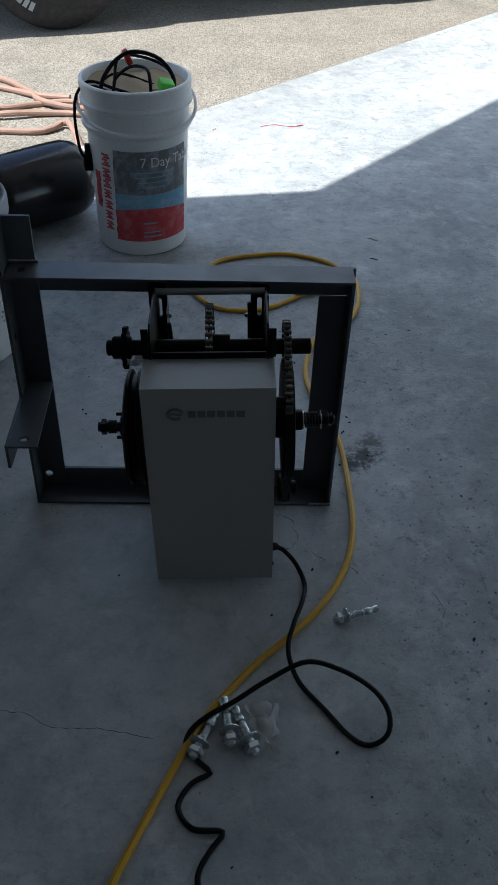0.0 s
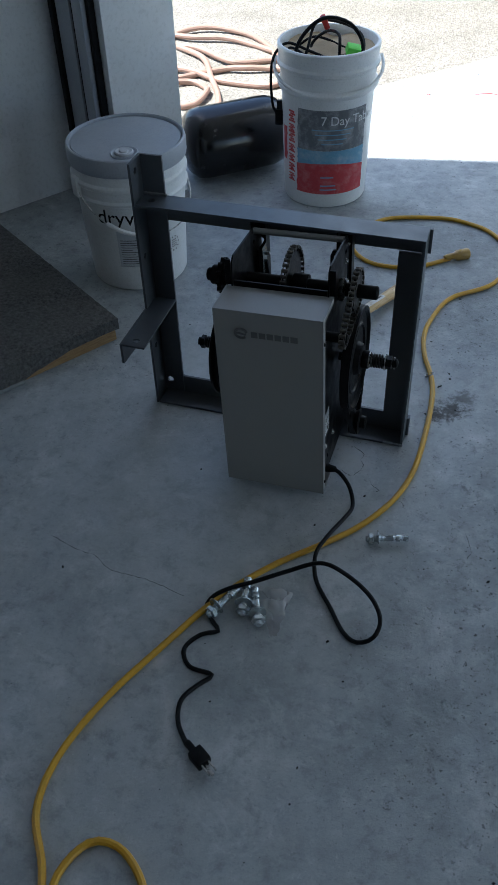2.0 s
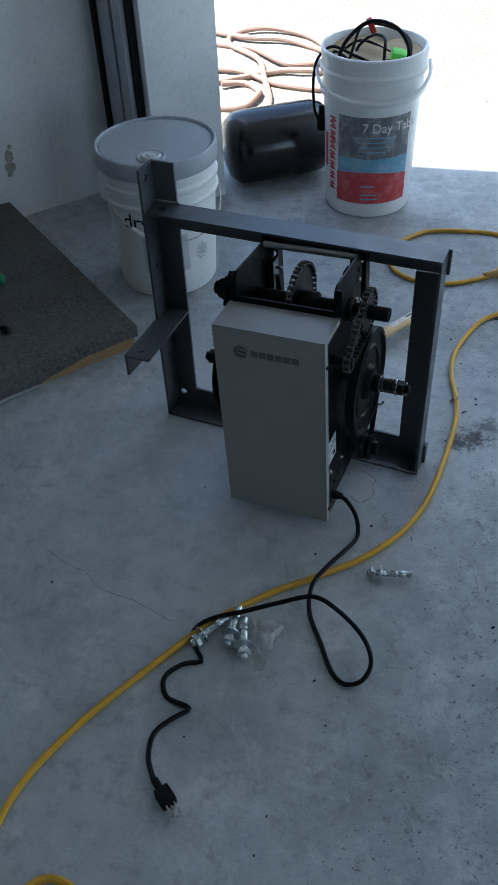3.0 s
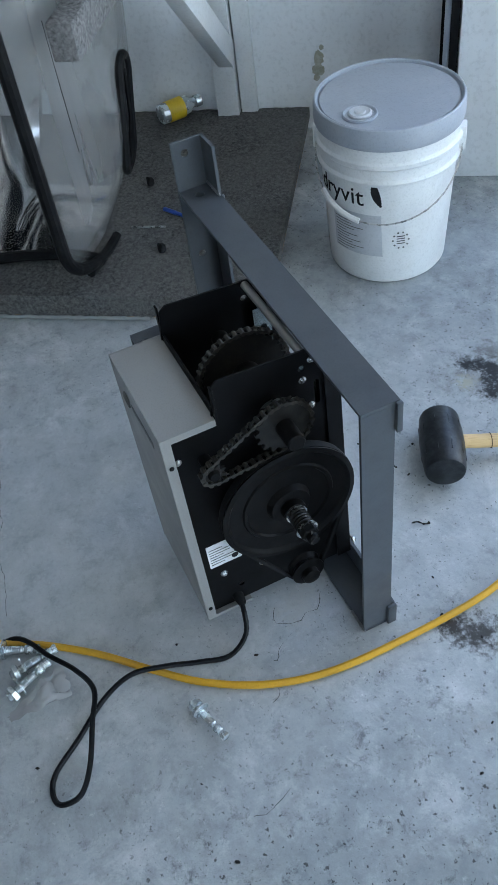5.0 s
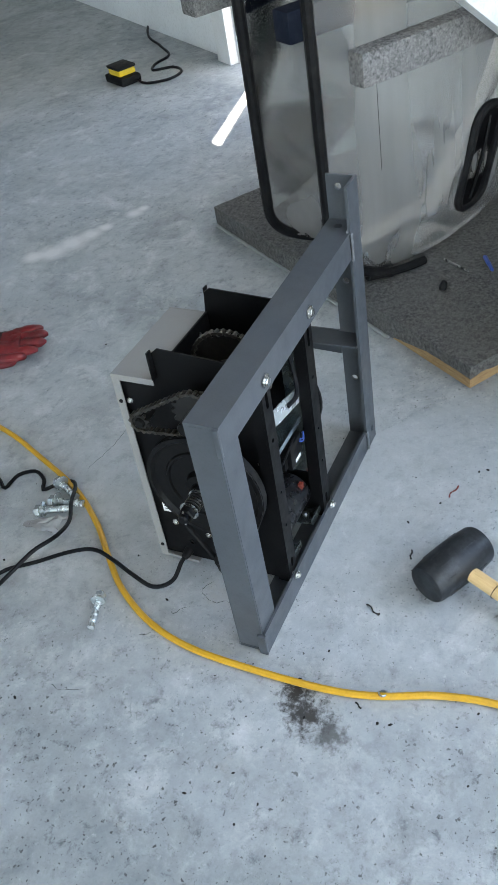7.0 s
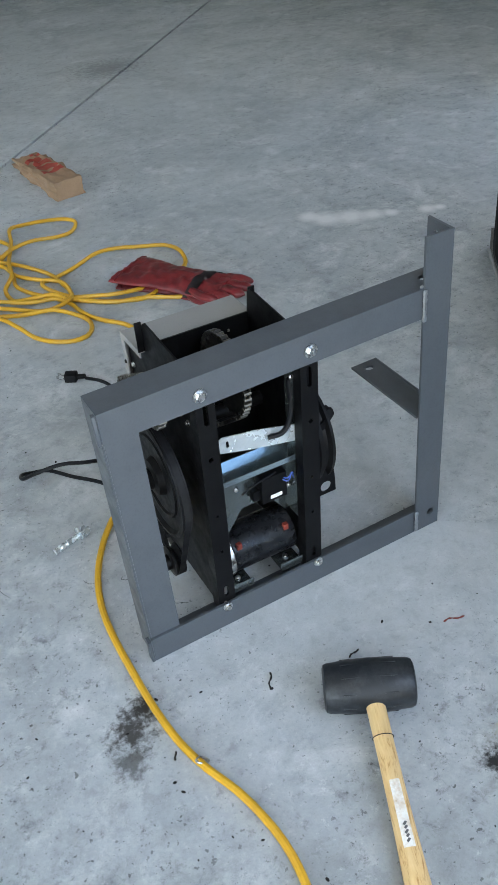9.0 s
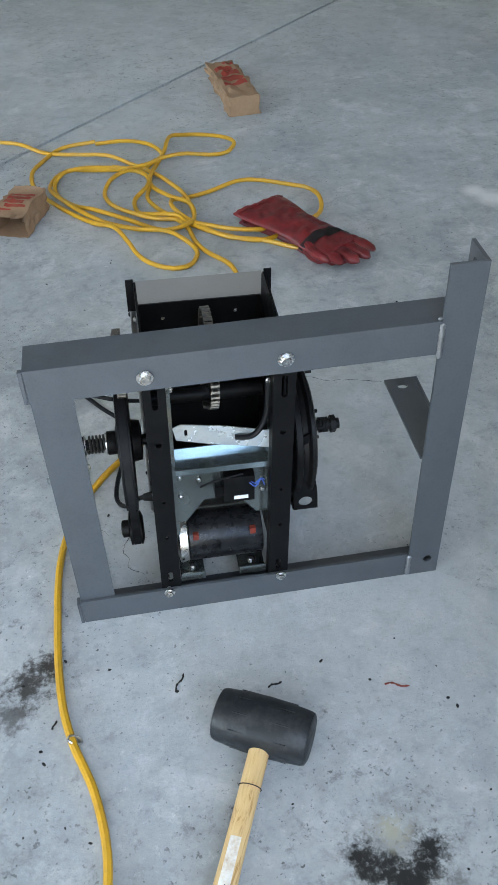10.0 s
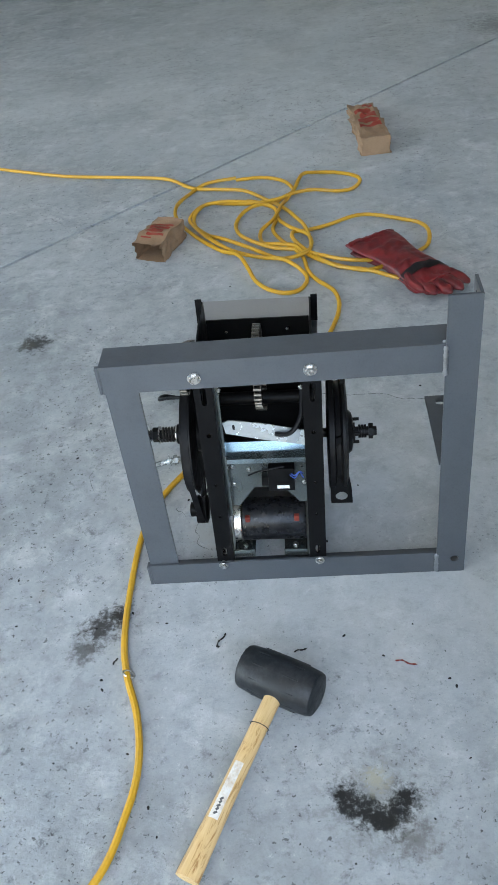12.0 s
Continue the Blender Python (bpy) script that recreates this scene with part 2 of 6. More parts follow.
def clear_plastic(name, haze_low, haze_high, ior, rough, white=0.42, tint=0.88, streak=(1, 1, 1), ripple=0.0):
    """Clear sheet with uneven haze; streak stretches the haze, ripple bends its reflections."""
    mat = bpy.data.materials.new(name)
    mat.use_nodes = True
    t = mat.node_tree
    out = t.nodes["Material Output"]
    t.nodes.remove(t.nodes["Principled BSDF"])
    tr = t.nodes.new("ShaderNodeBsdfTransparent")
    tr.inputs[0].default_value = (tint, tint * 1.01, tint * 1.005, 1)
    front = t.nodes.new("ShaderNodeBsdfDiffuse")
    front.inputs[0].default_value = (white, white, white, 1)
    through_light = t.nodes.new("ShaderNodeBsdfTranslucent")
    through_light.inputs[0].default_value = (white, white, white, 1)
    haze = t.nodes.new("ShaderNodeMixShader")
    haze.inputs[0].default_value = 0.5
    t.links.new(front.outputs[0], haze.inputs[1])
    t.links.new(through_light.outputs[0], haze.inputs[2])
    gloss = t.nodes.new("ShaderNodeBsdfGlossy")
    gloss.inputs["Roughness"].default_value = rough
    co = t.nodes.new("ShaderNodeTexCoord")
    mp = t.nodes.new("ShaderNodeMapping")
    mp.inputs["Scale"].default_value = streak
    t.links.new(co.outputs["Object"], mp.inputs["Vector"])
    nz = t.nodes.new("ShaderNodeTexNoise")
    nz.inputs["Scale"].default_value = 5
    nz.inputs["Detail"].default_value = 6
    t.links.new(mp.outputs["Vector"], nz.inputs["Vector"])
    rp = t.nodes.new("ShaderNodeValToRGB")
    rp.color_ramp.elements[0].position, rp.color_ramp.elements[0].color = 0.35, (haze_low, haze_low, haze_low, 1)
    rp.color_ramp.elements[1].position, rp.color_ramp.elements[1].color = 0.7, (haze_high, haze_high, haze_high, 1)
    t.links.new(nz.outputs["Fac"], rp.inputs["Fac"])
    m1 = t.nodes.new("ShaderNodeMixShader")
    t.links.new(rp.outputs["Color"], m1.inputs[0])
    t.links.new(tr.outputs[0], m1.inputs[1])
    t.links.new(haze.outputs[0], m1.inputs[2])
    fr = t.nodes.new("ShaderNodeFresnel")
    fr.inputs["IOR"].default_value = ior
    if ripple:
        bp = t.nodes.new("ShaderNodeBump")
        bp.inputs["Strength"].default_value = ripple
        bp.inputs["Distance"].default_value = 0.02
        t.links.new(nz.outputs["Fac"], bp.inputs["Height"])
        t.links.new(bp.outputs["Normal"], gloss.inputs["Normal"])
    m2 = t.nodes.new("ShaderNodeMixShader")
    t.links.new(fr.outputs[0], m2.inputs[0])
    t.links.new(m1.outputs[0], m2.inputs[1])
    t.links.new(gloss.outputs[0], m2.inputs[2])
    t.links.new(m2.outputs[0], out.inputs["Surface"])
    return mat


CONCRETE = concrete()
GRAVEL = gravel()
CARPET = carpet("trodden_grey_carpet", (0.03, 0.03, 0.031), (0.225, 0.22, 0.214), (0.16, 0.156, 0.15))
CARPET_WRAP = carpet("flecked_grey_carpet", (0.03, 0.03, 0.032), (0.36, 0.355, 0.355), (0.27, 0.265, 0.26))
# Plain grey matte, dark enough on the unseen walls to cut bounced light.
GREY_MATTE = worn("plain_grey_matte", (0.30, 0.31, 0.31), (0.2, 0.2, 0.2), 0.9, 0, 3, 0.5, 60, 0.3)
WALL = worn("white_wall_paint", (0.76, 0.78, 0.80), (0.45, 0.45, 0.43), 0.6, 0, 2.5, 0.35, 90, 0.2)
WHITE_WOOD = worn("white_painted_lumber", (0.70, 0.715, 0.725), (0.5, 0.5, 0.47), 0.5, 0, 9, 0.35, 160, 0.25)
CEILING = worn("ceiling_paint", (0.62, 0.63, 0.63), (0.5, 0.5, 0.5), 0.8)
PRIMER = worn("grey_primer_steel", (0.066, 0.074, 0.085), (0.04, 0.044, 0.05), 0.38, 0.0, 14, 0.5, 300, 0.12)
PRIMER_EDGE = worn("scuffed_weld_steel", (0.30, 0.31, 0.32), (0.12, 0.12, 0.12), 0.4, 0.8, 60, 0.7)
BLACK = worn("black_painted_steel", (0.0035, 0.0035, 0.004), (0.009, 0.009, 0.009), 0.42, 0.0, 25, 0.5)
BLACK_CAST = worn("black_cast_metal", (0.005, 0.005, 0.0055), (0.016, 0.015, 0.014), 0.42, 0.0, 45, 0.6)
DARK_GEAR = worn("oily_dark_gear_steel", (0.016, 0.015, 0.014), (0.05, 0.045, 0.038), 0.4, 0.3, 70, 0.6)
MOTOR_WRAP = worn("glossy_black_motor_jacket", (0.006, 0.0065, 0.008), (0.03, 0.031, 0.034), 0.3, 0.0, 50, 0.7, 220, 0.1)
MOTOR_WRAP.node_tree.nodes["Principled BSDF"].inputs["Specular IOR Level"].default_value = 0.3
OILY = worn("oily_chain_steel", (0.10, 0.095, 0.085), (0.24, 0.21, 0.17), 0.35, 0.85, 90, 0.6)
STEEL = worn("bright_steel", (0.55, 0.55, 0.54), (0.35, 0.34, 0.32), 0.28, 1.0, 60, 0.4)
ZINC = worn("zinc_plated_steel", (0.70, 0.75, 0.77), (0.5, 0.55, 0.57), 0.26, 0.65, 25, 0.6, 220, 0.05)
# Dark and blue zinc: reflected room and sky put into the base colour.
ZINC_DARK_REFLECT = worn("dark_reflecting_zinc", (0.23, 0.26, 0.257), (0.14, 0.155, 0.15), 0.22, 0.9, 10, 0.6, 220, 0.04)
ZINC_SKY_REFLECT = worn("sky_reflecting_zinc", (0.42, 0.51, 0.555), (0.30, 0.38, 0.42), 0.24, 0.92, 5, 0.5, 220, 0.04)
ANCHOR_ZINC = worn("bright_anchor_zinc", (0.62, 0.67, 0.69), (0.36, 0.39, 0.41), 0.24, 0.7, 70, 0.6, 220, 0.05)
LABEL_GREY = worn("greyed_paper_label", (0.55, 0.57, 0.60), (0.45, 0.46, 0.48), 0.6, 0, 30, 0.4)
COVER = worn("light_grey_powder_coat", (0.255, 0.252, 0.246), (0.215, 0.212, 0.207), 0.45, 0.0, 8, 0.4, 500, 0.1)
RUBBER = worn("black_rubber", (0.007, 0.007, 0.008), (0.024, 0.024, 0.023), 0.6, 0.0, 20, 0.6)
MALLET = worn("scuffed_mallet_rubber", (0.008, 0.0098, 0.0125), (0.055, 0.06, 0.066), 0.42, 0.0, 30, 0.7, 110, 0.5)
CORD_BLACK = worn("black_cable_jacket", (0.005, 0.0055, 0.007), (0.016, 0.016, 0.016), 0.4, 0.0, 30, 0.4)
CORD_YELLOW = worn("yellow_cable_jacket", (0.58, 0.315, 0.018), (0.36, 0.20, 0.022), 0.42, 0.0, 18, 0.5)
HOSE = worn("faded_red_air_hose", (0.34, 0.215, 0.165), (0.24, 0.15, 0.11), 0.6, 0.0, 9, 0.6)
LABEL_WHITE = worn("label_white", (0.72, 0.73, 0.74), (0.5, 0.5, 0.5), 0.5, 0, 40, 0.3)
PAIL_WHITE = worn("white_pail_plastic", (0.78, 0.79, 0.79), (0.55, 0.54, 0.51), 0.42, 0.0, 10, 0.4, 200, 0.1)
LID_GREY = worn("grey_lid_plastic", (0.36, 0.39, 0.44), (0.46, 0.48, 0.5), 0.45, 0.0, 9, 0.6)
INK = worn("black_ink", (0.015, 0.015, 0.016), (0.05, 0.05, 0.05), 0.6)
GREY_INK = worn("dark_grey_print", (0.10, 0.10, 0.10), (0.07, 0.07, 0.07), 0.5)
PRINT_SLATE = worn("slate_print", (0.145, 0.155, 0.17), (0.55, 0.56, 0.57), 0.5, 0, 26, 0.75)
PRINT_BLUE = worn("blue_print", (0.16, 0.36, 0.52), (0.5, 0.58, 0.62), 0.5, 0, 26, 0.75)
PRINT_RED = worn("red_print", (0.50, 0.045, 0.055), (0.6, 0.3, 0.3), 0.5, 0, 30, 0.6)
GLOVE = worn("red_split_leather", (0.17, 0.010, 0.013), (0.045, 0.005, 0.007), 0.4, 0, 26, 1.0, 60, 0.9)
GLOVE_BAND = worn("black_glove_band", (0.02, 0.02, 0.022), (0.05, 0.05, 0.05), 0.6)
PAPER = worn("brown_kraft_paper", (0.30, 0.19, 0.115), (0.19, 0.115, 0.065), 0.85, 0, 12, 0.6)
PAPER_RED = worn("red_print_on_paper", (0.30, 0.035, 0.02), (0.30, 0.14, 0.08), 0.8, 0, 40, 0.5)
TANK = worn("glossy_black_tank", (0.005, 0.005, 0.006), (0.012, 0.012, 0.014), 0.2, 0, 10, 0.4, 200, 0.03)
NAVY = worn("navy_cloth", (0.012, 0.016, 0.028), (0.03, 0.035, 0.05), 0.95, 0, 40, 0.5, 300, 0.6)
PLY = wood("plywood_edge", (0.42, 0.27, 0.13), (0.22, 0.13, 0.06), 0.8, (2, 2, 30))
SHELL = clear_plastic("hazy_clear_acrylic", 0.34, 0.52, 1.5, 0.09, 0.47, 0.95, (1.7, 1.7, 0.16))
YELLOW = worn("yellow_plastic", (0.72, 0.50, 0.02), (0.5, 0.32, 0.03), 0.4)
GREEN = worn("green_plastic", (0.03, 0.28, 0.11), (0.02, 0.15, 0.06), 0.4)
AMBER = worn("amber_socket_plastic", (0.46, 0.29, 0.08), (0.30, 0.17, 0.05), 0.3)
NEON = worn("neon_green_plastic", (0.16, 0.75, 0.08), (0.1, 0.5, 0.05), 0.45)
DARK_RED = worn("dark_red_cap", (0.2, 0.03, 0.018), (0.05, 0.01, 0.01), 0.5)
RED = worn("red_plastic", (0.55, 0.03, 0.03), (0.3, 0.02, 0.02), 0.45)
BLUE = worn("blue_plastic", (0.03, 0.08, 0.35), (0.02, 0.05, 0.2), 0.4)
FILLER = worn("tan_filler", (0.48, 0.38, 0.25), (0.36, 0.27, 0.17), 0.9)
TYRE = worn("black_tyre", (0.022, 0.022, 0.023), (0.07, 0.066, 0.06), 0.75)
TRUCK = worn("dark_truck_paint", (0.03, 0.035, 0.045), (0.05, 0.05, 0.05), 0.3)
DIRT = worn("black_debris", (0.02, 0.02, 0.02), (0.07, 0.06, 0.05), 0.9)
SMEAR = worn("dried_olive_smear", (0.34, 0.33, 0.26), (0.55, 0.55, 0.5), 0.8, 0, 60, 0.8)
FILM = clear_plastic("crumpled_clear_film", 0.15, 0.7, 1.5, 0.2, 0.8)


for dull in (BLACK, BLACK_CAST, RUBBER, MALLET, DIRT, CARPET, INK, NAVY, CORD_BLACK, CARPET_WRAP):
    dull.node_tree.nodes["Principled BSDF"].inputs["Specular IOR Level"].default_value = 0.13
MALLET.node_tree.nodes["Principled BSDF"].inputs["Specular IOR Level"].default_value = 0.32


# ---- mesh helpers ----
def box(bm, x0, x1, y0, y1, z0, z1, m=None, bevel=0.0):
    vs = [bm.verts.new((x, y, z)) for x in (x0, x1) for y in (y0, y1) for z in (z0, z1)]
    fs = [bm.faces.new([vs[i] for i in q]) for q in ((0, 1, 3, 2), (4, 6, 7, 5), (0, 4, 5, 1), (2, 3, 7, 6), (0, 2, 6, 4), (1, 5, 7, 3))]
    if bevel:
        es = list({e for f in fs for e in f.edges})
        r = bmesh.ops.bevel(bm, geom=es, offset=bevel, segments=2, affect="EDGES", profile=0.6)
        vs = list({v for f in r["faces"] for v in f.verts} | {v for v in vs if v.is_valid})
    if m is not None:
        bmesh.ops.transform(bm, matrix=m, verts=vs)
    return bm


def lathe(bm, profile, axis="z", centre=(0, 0, 0), seg=32, m=None):
    """Turns a profile of (radius, height) about an axis through centre."""
    rings = []
    c = Vector(centre)
    for r, h in profile:
        ring = []
        for i in range(seg):
            a = 2 * math.pi * i / seg
            p = (r * math.cos(a), r * math.sin(a), h)
            p = {"z": p, "x": (p[2], p[0], p[1]), "y": (p[0], p[2], p[1])}[axis]
            v = Vector(p) + c
            ring.append(bm.verts.new(m @ v if m is not None else v))
        rings.append(ring)
    for lo, hi in zip(rings, rings[1:]):
        for i in range(seg):
            j = (i + 1) % seg
            bm.faces.new((lo[i], lo[j], hi[j], hi[i]))
    bm.faces.new(rings[0][::-1])
    bm.faces.new(rings[-1])
    bmesh.ops.recalc_face_normals(bm, faces=bm.faces)
    return bm


def plate(bm, outline, holes, thick, m=None):
    """A flat plate in the xy plane with round or slotted holes, from z = 0 to thick."""
    edges = []
    for loop in [outline, *holes]:
        vs = [bm.verts.new((x, y, 0)) for x, y in loop]
        edges += [bm.edges.new((vs[i], vs[(i + 1) % len(vs)])) for i in range(len(vs))]
    r = bmesh.ops.triangle_fill(bm, use_beauty=True, edges=edges)
    fs = [g for g in r["geom"] if isinstance(g, bmesh.types.BMFace)]
    allv = {v for e in edges for v in e.verts}
    ex = bmesh.ops.extrude_face_region(bm, geom=fs)
    nv = [g for g in ex["geom"] if isinstance(g, bmesh.types.BMVert)]
    bmesh.ops.translate(bm, vec=(0, 0, thick), verts=nv)
    if m is not None:
        bmesh.ops.transform(bm, matrix=m, verts=list(allv) + nv)
    bmesh.ops.recalc_face_normals(bm, faces=bm.faces)
    return bm


def ring_pts(x, y, r, n=14, ry=None):
    return [(x + r * math.cos(2 * math.pi * i / n), y + (ry or r) * math.sin(2 * math.pi * i / n)) for i in range(n)]


def slot_pts(x, y, r, half, n=6):
    up = [(x + r * math.cos(math.pi * i / n), y + half + r * math.sin(math.pi * i / n)) for i in range(n + 1)]
    dn = [(x - r * math.cos(math.pi * i / n), y - half - r * math.sin(math.pi * i / n)) for i in range(n + 1)]
    return up + dn


def smooth_path(points, step=0.012):
    """Catmull-Rom through the points, evenly stepped."""
    p = [Vector(q) for q in points]
    p = [p[0] * 2 - p[1], *p, p[-1] * 2 - p[-2]]
    out = []
    for i in range(1, len(p) - 2):
        a, b, c, d = p[i - 1:i + 3]
        n = max(2, int((c - b).length / step))
        for k in range(n):
            t = k / n
            out.append(0.5 * (2 * b + (c - a) * t + (2 * a - 5 * b + 4 * c - d) * t * t + (3 * b - a - 3 * c + d) * t ** 3))
    out.append(p[-2])
    return out


def sweep(bm, pts, r, seg=8, closed=False):
    """A round tube along points; r may be a number or a list."""
    n = len(pts)
    side = None
    rings = []
    for i, p in enumerate(pts):
        a, b = pts[i - 1] if (i or closed) else p, pts[(i + 1) % n] if (i < n - 1 or closed) else p
        d = (b - a).normalized()
        if side is None:
            side = d.orthogonal().normalized()
        side = (side - d * side.dot(d))
        side = side.normalized() if side.length > 1e-6 else d.orthogonal().normalized()
        up = d.cross(side)
        q = r[i] if isinstance(r, (list, tuple)) else r
        rings.append([bm.verts.new(p + q * (math.cos(2 * math.pi * k / seg) * side + math.sin(2 * math.pi * k / seg) * up)) for k in range(seg)])
    for i in range(n if closed else n - 1):
        lo, hi = rings[i], rings[(i + 1) % n]
        for k in range(seg):
            j = (k + 1) % seg
            bm.faces.new((lo[k], lo[j], hi[j], hi[k]))
    if not closed:
        bm.faces.new(rings[0][::-1])
        bm.faces.new(rings[-1])
    return bm


def mesh_of(name, bm, material, smooth=35):
    me = bpy.data.meshes.new(name)
    bmesh.ops.recalc_face_normals(bm, faces=bm.faces)
    for f in bm.faces:
        f.smooth = True
    for e in bm.edges:
        if len(e.link_faces) == 2 and e.calc_face_angle(0) > radians(smooth):
            e.smooth = False
    bm.to_mesh(me)
    bm.free()
    me.materials.append(material)
    return me


def part(name, bm, material, parent, label="", smooth=35):
    ob = new(name, mesh_of(name, bm, material, smooth))
    ob.parent = parent
    if label:
        tagged(ob, label)
    return ob


def thing(name, label, category, bm=None, material=None, m=None, group="", kind=""):
    ob = new(name, mesh_of(name, bm, material) if bm else None)
    if m is not None:
        ob.matrix_basis = m
    return tagged(ob, label, category, group, kind)


def B():
    return bmesh.new()


def words(name, text, size, material, parent, m, squeeze=1.0, bend=None, depth=0.0004):
    """Raised lettering in the built-in font as a mesh; bend wraps it round a cylinder of that radius about local z."""
    cu = bpy.data.curves.new(name, "FONT")
    cu.body = text
    cu.size = size
    cu.align_x, cu.align_y = "CENTER", "CENTER"
    cu.extrude = depth
    tmp = new(name, cu)
    bpy.context.view_layer.update()
    me = bpy.data.meshes.new_from_object(tmp.evaluated_get(bpy.context.evaluated_depsgraph_get()))
    bpy.data.objects.remove(tmp)
    me.transform(Matrix.Diagonal((squeeze, 1, 1, 1)))
    me.transform(m)
    if bend:
        for v in me.vertices:
            bend(v)
    me.materials.clear()
    me.materials.append(material)
    ob = new(name, me)
    ob.parent = parent
    return ob


def rooted(name, label, category, at, group=""):
    """An Empty at a thing's base, whose parts are given in world coordinates."""
    ob = thing(name, label, category, group=group)
    ob.location = at
    ob["base"] = True
    return ob


def wpart(name, bm, material, parent, label="", smooth=35):
    ob = part(name, bm, material, parent, label, smooth)
    if parent.type == "EMPTY":
        ob.matrix_parent_inverse = Matrix.Translation(-Vector(parent.location))
    return ob


# ---- setting ----
def build_floor():
    root = tagged(new("floor"), "trowelled grey concrete garage floor with stains and a saw-cut joint", "floor", kind="structure")
    edge = [(-6.0, 1.25), (0.9, 1.25), (1.73, 1.04), (4.2, 0.61), (6.5, 0.21)]
    corners = [ab(a, b) for a, b in [(6.5, -7.5), *edge[::-1], (-6.0, -7.5)]]
    p0, p1 = Vector((1.217, -1.317, 0)), Vector((-0.634, -3.147, 0))
    nrm = Vector((-(p1 - p0).y, (p1 - p0).x, 0)).normalized()
    for s in (1, -1):
        bm = B()
        f = bm.faces.new([bm.verts.new(c) for c in corners])
        bmesh.ops.bisect_plane(bm, geom=[*bm.verts, *bm.edges, f], plane_co=p0 + nrm * 0.0075 * s, plane_no=nrm * s, clear_inner=True)
        r = bmesh.ops.extrude_face_region(bm, geom=list(bm.faces))
        bmesh.ops.translate(bm, vec=(0, 0, -0.12), verts=[g for g in r["geom"] if isinstance(g, bmesh.types.BMVert)])
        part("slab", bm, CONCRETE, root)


build_floor()
bm = B()
S = 60
n = 12
bmesh.ops.create_grid(bm, x_segments=n, y_segments=n, size=S)
tagged(new("ground", mesh_of("ground", bm, GRAVEL)), "sunlit packed gravel yard outside the garage", "ground", kind="structure").location = (0, 0, -0.045)


def wall_box(name, label, a0, a1, b0, b1, z0, z1, material=WALL, cat="wall", bevel=0.0):
    bm = B()
    box(bm, a0, a1, b0, b1, z0, z1, BUILD, bevel)
    return tagged(new(name, mesh_of(name, bm, material)), label, cat, kind="structure")


H = 3.3
wall_box("wall_west", "white painted garage wall beside the opening", -1.6, 0.41, 1.074, 1.22, 0, H)
wall_box("wall_far", "white painted garage wall with dirty base", -6.0, -2.29, 1.074, 1.22, 0, H)
wall_box("wall_over_door", "white wall above the side doorways", -2.29, -1.6, 1.074, 1.22, 2.06, H)
# Added strip; blocks most of the sun so only a narrow streak enters.
wall_box("sun_narrowing_strip", "added white wall strip that narrows the sun streak indoors", -2.1, -1.9, 1.074, 1.22, 0, 2.06)
wall_box("pillar", "white painted pillar at the garage opening", 0.41, 0.645, 0.81, 1.14, 0, H, cat="pillar", bevel=0.004)
wall_box("wall_corner", "white wall behind the door track", 0.412, 0.642, 1.142, 1.22, 0, H)
bm = B()
box(bm, 0.0, 6.3, -0.18, 0.0, 2.72, H, BUILD @ pose(0.645, 1.14, 0, 0, 0, -7.2))
tagged(new("header", mesh_of("header", bm, WALL)), "white wall above the garage opening", "wall", kind="structure")
# Unseen walls; their wide openings are assumed, to hold the fill lamps.
for nm, b0, b1, z0 in (("unseen_wall_east", -7.5, -6.5, 0), ("unseen_wall_east", -0.8, 0.3, 0), ("unseen_wall_east", -6.5, -0.8, 2.8)):
    wall_box(nm, "unseen garage end wall with an assumed wide opening", 6.3, 6.5, b0, b1, z0, H)
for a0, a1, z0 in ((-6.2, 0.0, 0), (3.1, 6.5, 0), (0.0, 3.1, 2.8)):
    wall_box("unseen_wall_south", "unseen grey back wall with an assumed wide opening", a0, a1, -7.7, -7.5, z0, H, GREY_MATTE)
# Unseen end wall and ceiling close the room and set its bounced light.
wall_box("unseen_wall_end", "unseen grey garage end wall, dark to cut bounced light", -6.2, -6.0, -7.5, 1.22, 0, H, GREY_MATTE)
wall_box("ceiling", "unseen garage ceiling, pale to bounce light into the room", -6.2, 6.5, -7.7, 1.14, H, H + 0.15, CEILING, "ceiling")


def build_door_track():
    root = rooted("door_track", "grey steel roll-up door track with black seals beside the pillar", "door track", ab(0.37, 0.95))
    for a0, a1, b0, b1, mt in ((0.388, 0.408, 0.835, 0.852, RUBBER), (0.375, 0.408, 0.854, 0.905, LID_GREY), (0.385, 0.408, 0.907, 0.93, RUBBER), (0.38, 0.408, 0.932, 1.01, LID_GREY), (0.37, 0.408, 1.012, 1.035, RUBBER), (0.395, 0.408, 1.037, 1.07, LID_GREY)):
        bm = B()
        box(bm, a0, a1, b0, b1, 0, 3.2, BUILD, 0.002)
        wpart("track_strip" if mt is not RUBBER else "seal_strip", bm, mt, root)


build_door_track()
wall_box("door_post", "white painted side door post", -2.42, -2.31, 1.03, 1.072, 0, 2.2, WHITE_WOOD, "door post", 0.003)


# ---- motor unit on its steel frame ----
UX, UY = 0.575, -0.054


